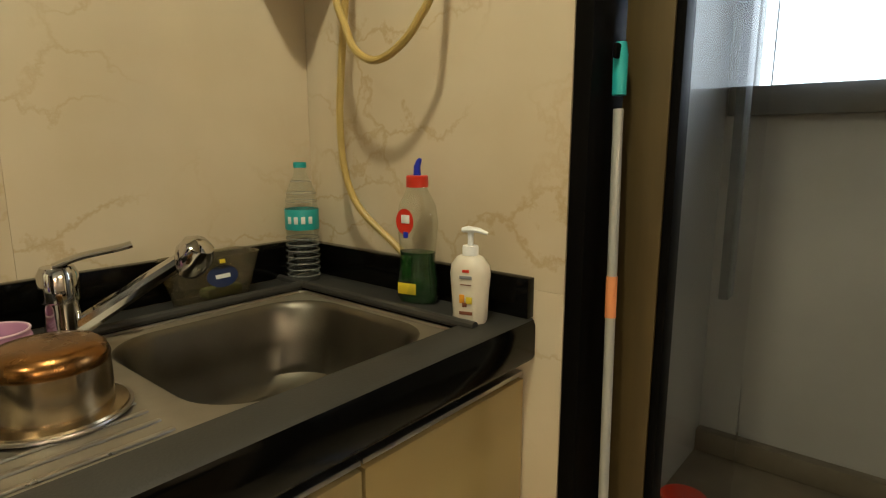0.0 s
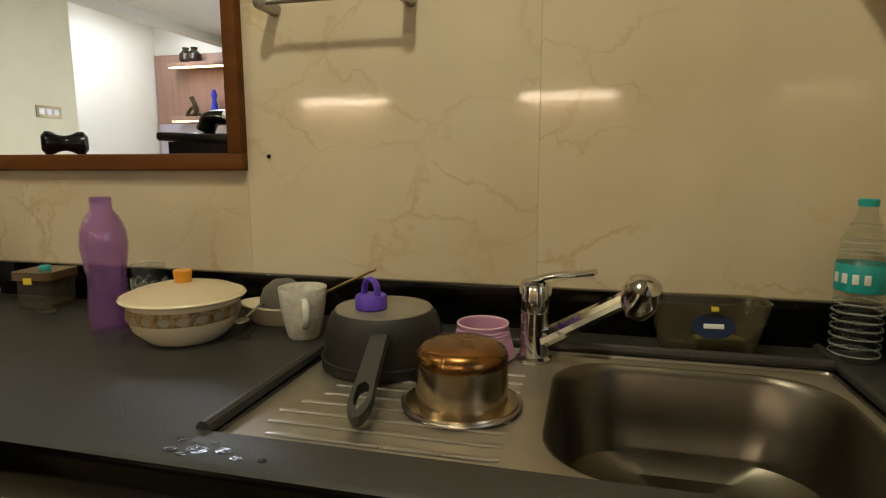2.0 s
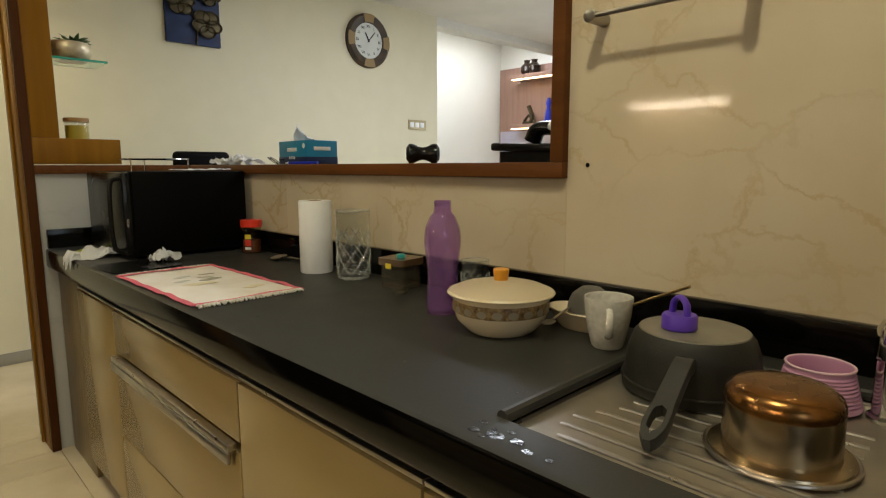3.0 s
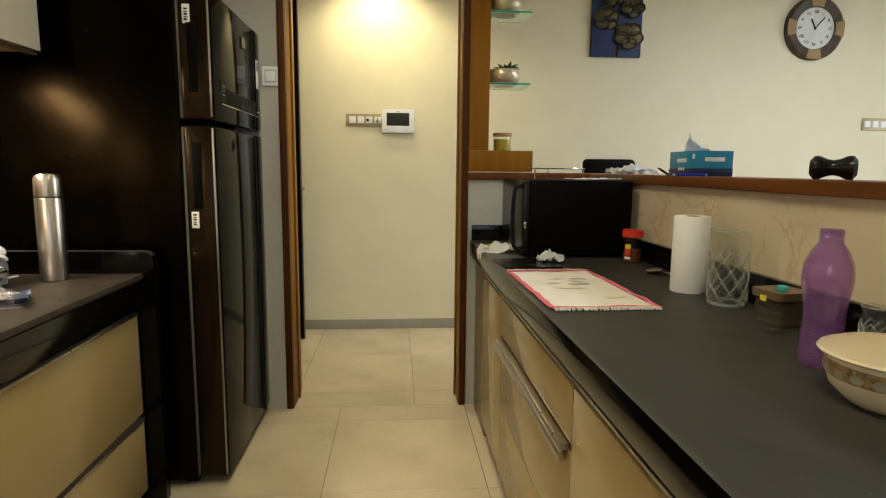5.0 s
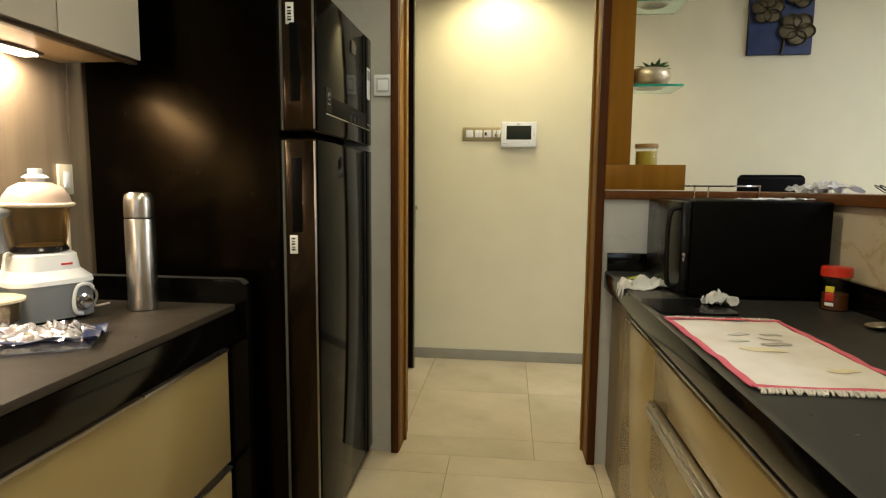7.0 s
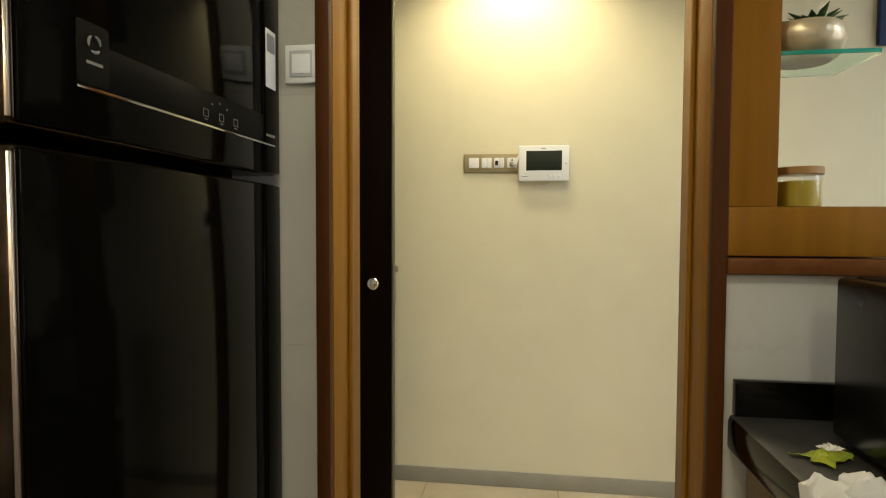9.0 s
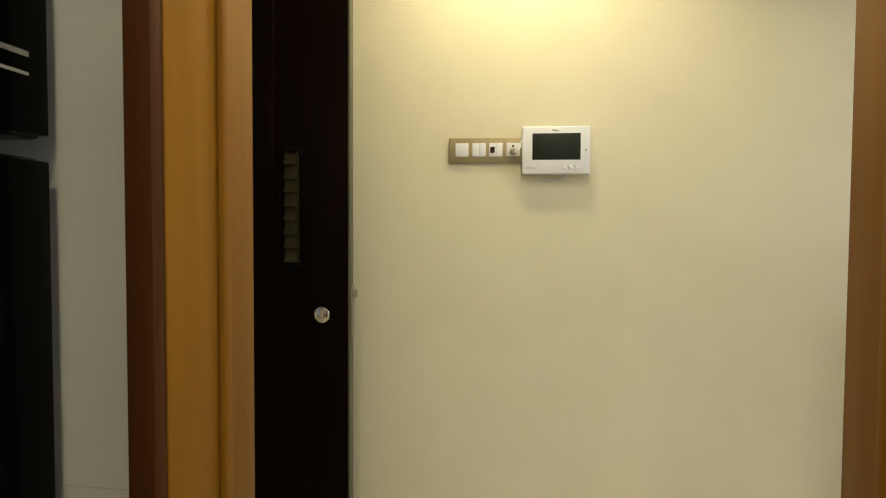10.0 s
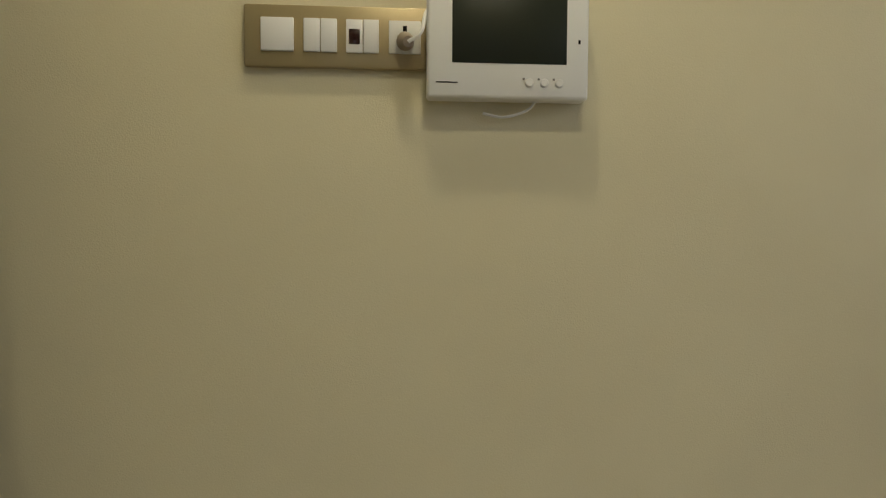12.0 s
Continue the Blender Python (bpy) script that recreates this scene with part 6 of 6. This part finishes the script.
part("lid_knob", lathe([(0.02, 0.366), (0.022, 0.376), (0.032, 0.379), (0.024, 0.386), (0.017, 0.388), (0.017, 0.402), (0.0, 0.404)], 28), WHITEPLASTIC, o)
part("power_cord", tube(curve_points([(0.096, -0.02, 0.055), (0.125, -0.015, 0.060), (0.140, 0.0, 0.035), (0.142, 0.02, 0.006), (0.19, 0.03, 0.004)], 8), 0.0035, 8), WHITEPLASTIC, o)

o = thing("steel_jar_with_lid", -0.672, 2.030, LZ, label="small steel mixer jar with cream lid", category="jar")
part("base_cup", lathe([(0, 0), (0.05, 0), (0.052, 0.022), (0.046, 0.026), (0, 0.026)], 32), GREYPLASTIC, o)
part("jar", lathe([(0.044, 0.026), (0.056, 0.034), (0.062, 0.07), (0.062, 0.082), (0, 0.082)], 36), material("brown_steel", (0.30, 0.25, 0.17), rough=0.2, metal=0.9), o)
part("lid", lathe([(0.062, 0.080), (0.070, 0.083), (0.070, 0.089), (0.055, 0.094), (0, 0.095)], 36), CREAM, o)
o = thing("glass_storage_jar", -0.785, 2.035, LZ, label="small glass jar with cream lid behind the mixer jar", category="jar")
part("jar", lathe([(0, 0), (0.04, 0), (0.042, 0.09), (0, 0.09)], 28), JARGLASS, o)
part("lid", lathe([(0.044, 0.088), (0.044, 0.105), (0, 0.107)], 28), CREAM, o)
o = thing("snack_packet", -0.525, 1.975, LZ, rz=-62, label="crumpled silver and navy snack packet", category="packet")
bm = bmesh.new()
bmesh.ops.create_grid(bm, x_segments=44, y_segments=30, size=0.5)
for v in bm.verts:
    x, y = v.co.x, v.co.y
    puff = max(0.0, (1 - (2 * x) ** 4)) * max(0.0, (1 - (2 * y) ** 4))
    fold = noise.noise(Vector((x * 7, y * 7, 2))) * 0.5 + abs(noise.noise(Vector((x * 15, y * 15, 5)))) * 0.6
    v.co = Vector((x * 0.185, y * 0.27, 0.006 + puff * (0.022 + 0.040 * fold)))
ext = bmesh.ops.extrude_face_region(bm, geom=bm.faces[:])
for v in [g for g in ext["geom"] if isinstance(g, bmesh.types.BMVert)]:
    v.co.z = 0.001
bmesh.ops.recalc_face_normals(bm, faces=bm.faces)
body = part("body", bm, FOIL, o)
for y0, y1, m_ in ((-0.146, -0.112, NAVY), (0.112, 0.146, NAVY)):
    part("end_seal", cloth(-0.088, y0, 0.088, y1, 0.008, 6, 26, 6, 0.026), m_, o, "navy printed end seal")
part("side_print", cloth(0.070, -0.115, 0.092, 0.115, 0.010, 7, 5, 30, 0.030), NAVY, o)
part("corner_print", cloth(-0.094, -0.13, -0.080, -0.06, 0.006, 8, 4, 16, 0.012), RED, o)
o = thing("table_knife", -0.60, 2.12, LZ, rz=-40, label="thin dark knife lying on the counter", category="knife")
part("blade", box(-0.006, -0.06, 0.0, 0.006, 0.05, 0.002, 0.0008), BLACKMATT, o)
o = thing("gas_hob", -0.56, 1.25, LZ, label="black glass gas hob set on the counter", category="hob")
part("glass_top", prism(rounded(-0.22, -0.36, 0.22, 0.38, 0.02), 0.0, 0.012), BLACK, o)
for y in (-0.18, 0.18):
    part("burner", moved(lathe([(0.05, 0.012), (0.05, 0.03), (0.03, 0.034), (0, 0.034)], 28), pose(0, y, 0)), BLACKMATT, o)
part("pan_support", box(-0.14, 0.30, 0.012, 0.2, 0.315, 0.03, 0.003), BLACKMATT, o)

# ---- refrigerator ----
fr = thing("refrigerator", 0, 2.60, 0, label="tall black double door refrigerator with dark grey doors", category="refrigerator")
part("cabinet", box(-0.835, 0.0, 0.03, -0.178, 0.735, 1.86, 0.006), FRIDGESIDE, fr)
for x in (-0.78, -0.24):
    part("foot", box(x, 0.05, 0, x + 0.05, 0.10, 0.03), BLACKMATT, fr)
    part("foot", box(x, 0.62, 0, x + 0.05, 0.67, 0.03), BLACKMATT, fr)
for nm, z0, z1 in (("freezer_door", 1.405, 1.86), ("fridge_door", 0.04, 1.385)):
    dr = part(nm, box(-0.168, 0.006, z0, -0.062, 0.729, z1, 0.010, 3), BRONZEGLOSS, fr)
    part("door_skin", box(-0.068, 0.012, z0 + 0.004, -0.057, 0.60, z1 - 0.004, 0.004), FRIDGEDOOR, dr, "dark grey brushed front panel")
    part("grip_channel", box(-0.066, 0.602, z0 + 0.004, -0.0585, 0.64, z1 - 0.004, 0.002), BLACKMATT, dr)
    part("side_trim", box(-0.066, 0.642, z0 + 0.004, -0.055, 0.727, z1 - 0.004, 0.003), FRIDGEDOOR, dr)
    part("gasket", box(-0.177, 0.012, z0 + 0.006, -0.169, 0.724, z1 - 0.006, 0.001), material("grey_gasket", (0.16, 0.15, 0.13), rough=0.6), dr)
    part("edge_chrome", box(-0.0685, 0.0045, z0 + 0.01, -0.062, 0.008, z1 - 0.01, 0.001), STEEL, dr)
    part("side_recess", box(-0.142, 0.0035, z1 - 0.36 if z0 > 1 else z1 - 0.30, -0.108, 0.0075, z1 - 0.12 if z0 > 1 else z1 - 0.06, 0.002), BLACKMATT, dr)
    part("barcode_label", box(-0.152, 0.0045, 1.735 if z0 > 1 else 1.015, -0.126, 0.0058, 1.80 if z0 > 1 else 1.075, 0.0003), WHITELABEL, dr, "white barcode sticker")
    for k in range(5):
        zz = (1.745 if z0 > 1 else 1.025) + 0.009 * k
        part("barcode_bar", box(-0.146, 0.0040, zz, -0.134, 0.0046, zz + (0.004 if k % 2 else 0.006)), BLACKMATT, dr)
part("control_line", box(-0.0575, 0.10, 1.470, -0.0545, 0.70, 1.474, 0.0006), CHROME, fr, "thin chrome control line")
ink = material("grey_print", (0.20, 0.195, 0.18), rough=0.5)
part("control_band", box(-0.0575, 0.10, 1.4745, -0.0562, 0.66, 1.535, 0.0004), BLACKMATT, fr, "glossy black control band")
part("logo_plate", prism(rounded(0.10, 1.478, 0.160, 1.560, 0.006), 0.0, 0.0006), BLACKMATT, fr).matrix_basis = Matrix(((0, 0, 1, -0.0560), (1, 0, 0, 0), (0, 1, 0, 0), (0, 0, 0, 1)))
for k in range(3):
    arc = [(-0.0552, 0.132 + 0.011 * math.cos(radians(120 * k + 14 * j)), 1.533 + 0.011 * math.sin(radians(120 * k + 14 * j))) for j in range(7)]
    part("logo_mark", tube(arc, 0.0022, 6, taper=[0.4, 0.8, 1, 1, 1, 0.8, 0.4]), ink, fr)
part("logo_mark", box(-0.0556, 0.117, 1.505, -0.0550, 0.147, 1.509), ink, fr)
for y, z in ((0.40, 1.488), (0.455, 1.488), (0.51, 1.488), (0.428, 1.512), (0.455, 1.518), (0.482, 1.512)):
    if z < 1.5:
        part("control_icon", tube([(-0.0558, y, z), (-0.0558, y + 0.016, z), (-0.0558, y + 0.016, z + 0.013), (-0.0558, y, z + 0.013), (-0.0558, y, z)], 0.0008, 4), ink, fr)
        part("control_mark", box(-0.0560, y + 0.002, z - 0.006, -0.0556, y + 0.014, z - 0.004), ink, fr)
    else:
        part("control_mark", box(-0.0560, y, z, -0.0556, y + 0.004, z + 0.004), ink, fr)
part("word_mark", box(-0.0550, 0.655, 1.490, -0.0544, 0.700, 1.496, 0.0002), ALU, fr)
part("energy_sticker", box(-0.0552, 0.655, 1.60, -0.0542, 0.705, 1.73, 0.0003), WHITELABEL, fr, "tall pale energy sticker")
part("energy_patch", box(-0.0543, 0.66, 1.68, -0.0538, 0.70, 1.72, 0.0003), GREYPLASTIC, fr)
part("magnet", crumple(2.2, 0.004, 0.03, 0.03, rough=0.4), material("pewter", (0.30, 0.28, 0.22), rough=0.4, metal=0.7), fr).location = (-0.056, 0.45, 1.74)

# ceiling fittings
for x, y in ((0.72, 0.79), (0.36, 2.30), (0.47, 4.51), (0.64, 3.84)):
    l = thing("downlight", x, y, CZ, label="round recessed warm ceiling downlight", category="light fitting", group="ceiling downlights")
    part("ring", lathe([(0.036, -0.004), (0.050, -0.006), (0.055, 0.0), (0.036, 0.0)], 32), WHITEPLASTIC, l)
    part("lens", lathe([(0, -0.002), (0.035, -0.002), (0.035, 0.0), (0, 0.0)], 28), DOWNGLOW, l, "glowing lens")
# Glowing panel added at the living room fill lamp.
l = thing("living_fill_panel", 5.8, 5.20, CZ + 0.2, label="added cool white fill panel in the living room", category="light fitting")
part("diffuser", box(-0.82, -0.22, -0.02, 0.82, 0.22, 0.0, 0.003), COOLGLOW, l)
l = thing("ceiling_panel_light", 3.6, 2.6, CZ, label="square cool white ceiling panel light", category="light fitting")
part("frame", box(-0.48, -0.48, -0.012, 0.48, 0.48, 0.0, 0.003), WHITEPLASTIC, l)
part("diffuser", box(-0.45, -0.45, -0.016, 0.45, 0.45, -0.0125), COOLGLOW, l, "glowing cool diffuser")

# ---- tiles, piece by piece ----
def tile_mesh(name, w, h, d, mat):
    return mesh_of(name, box(0.0002, 0, 0.0002, w - 0.0002, d, h - 0.0002, 0.0003, 1), mat)


wall_d = bpy.data.objects["wall_dining_low"]
ZR = ((0.0, 0.33), (0.33, 0.93), (0.93, 1.53), (1.53, 2.13), (2.13, 2.70))
# along +y on the dining wall: turned so that the tile's face looks to the kitchen
for a, b in ((0.0, 0.605), (0.605, 1.228)):
    for c, e in ZR:
        ob = new("tile", tile_mesh("tile", b - a, e - c, 0.012, MARBLE))
        ob.parent = wall_d
        ob.matrix_basis = pose(WX, b, c, 0, 0, -90)
for a, b in ((1.228, 1.85), (1.85, 2.47), (2.47, 3.09), (3.09, EY)):
    for c, e in ((0.0, 0.33), (0.33, 0.93), (0.93, SILL0 - 0.001)):
        ob = new("tile", tile_mesh("tile", b - a, e - c, 0.012, MARBLE))
        ob.parent = wall_d
        ob.matrix_basis = pose(WX, b, c, 0, 0, -90)
wall_s = bpy.data.objects["wall_sink"]
for a, b in ((0.914, 1.595),):
    for c, e in ZR:
        ob = new("tile", tile_mesh("tile", b - a, e - c, 0.012, MARBLE))
        ob.parent = wall_s
        ob.matrix_basis = pose(b, SY, c, 0, 0, 180)
wall_e = bpy.data.objects["wall_door"]
for a, b in ((LX, -0.31), (-0.31, 0.030)):
    for c, e in ((0.0, 0.40), (0.40, 1.0), (1.0, 1.60), (1.60, 2.20), (2.20, 2.70)):
        ob = new("tile", tile_mesh("tile", b - a, e - c, 0.012, GREYTILE))
        ob.parent = wall_e
        ob.matrix_basis = pose(a, EY, c)
for a, b in ((0.9545, WX),):
    for c, e in ((0.0, 0.58), (0.58, SILL0 - 0.001)):
        ob = new("tile", tile_mesh("tile", b - a, e - c, 0.012, GREYTILE))
        ob.parent = wall_e
        ob.matrix_basis = pose(a, EY, c)
# floor tiles: kitchen field, threshold strip, lobby and dining field
P = 0.645
tile_data = mesh_of("tile", box(0.0012, 0.0012, -0.012, P - 0.0012, P - 0.0012, 0.0, 0.001, 1), FLOORTILE)


def floor_tile(x0, y0, x1, y1):
    full = abs(x1 - x0 - P) < 1e-4 and abs(y1 - y0 - P) < 1e-4
    me = tile_data if full else mesh_of("tile", box(0.0012, 0.0012, -0.012, x1 - x0 - 0.0012, y1 - y0 - 0.0012, 0.0, 0.001, 1), FLOORTILE)
    ob = new("tile", me)
    ob.parent = floor
    ob.matrix_basis = pose(x0, y0, 0)


for i in range(-2, 2):
    x0, x1 = 0.305 + P * i, 0.305 + P * (i + 1)
    for j in range(6):
        floor_tile(max(x0, LX), 3.172 - P * (j + 1), min(x1, WX), 3.172 - P * j)
    floor_tile(max(x0, LX), 3.172, min(x1, WX), EY)
for i in range(-4, 10):
    x0, x1 = 0.69 + P * i, 0.69 + P * (i + 1)
    for y0, y1 in ((EY, EY + 0.2), (EY + 0.2, EY + 0.2 + P), (EY + 0.2 + P, EY + 0.2 + 2 * P), (EY + 0.2 + 2 * P, 5.6), (5.6, 6.0)):
        floor_tile(max(x0, -1.7), y0, min(x1, 7.1), y1)
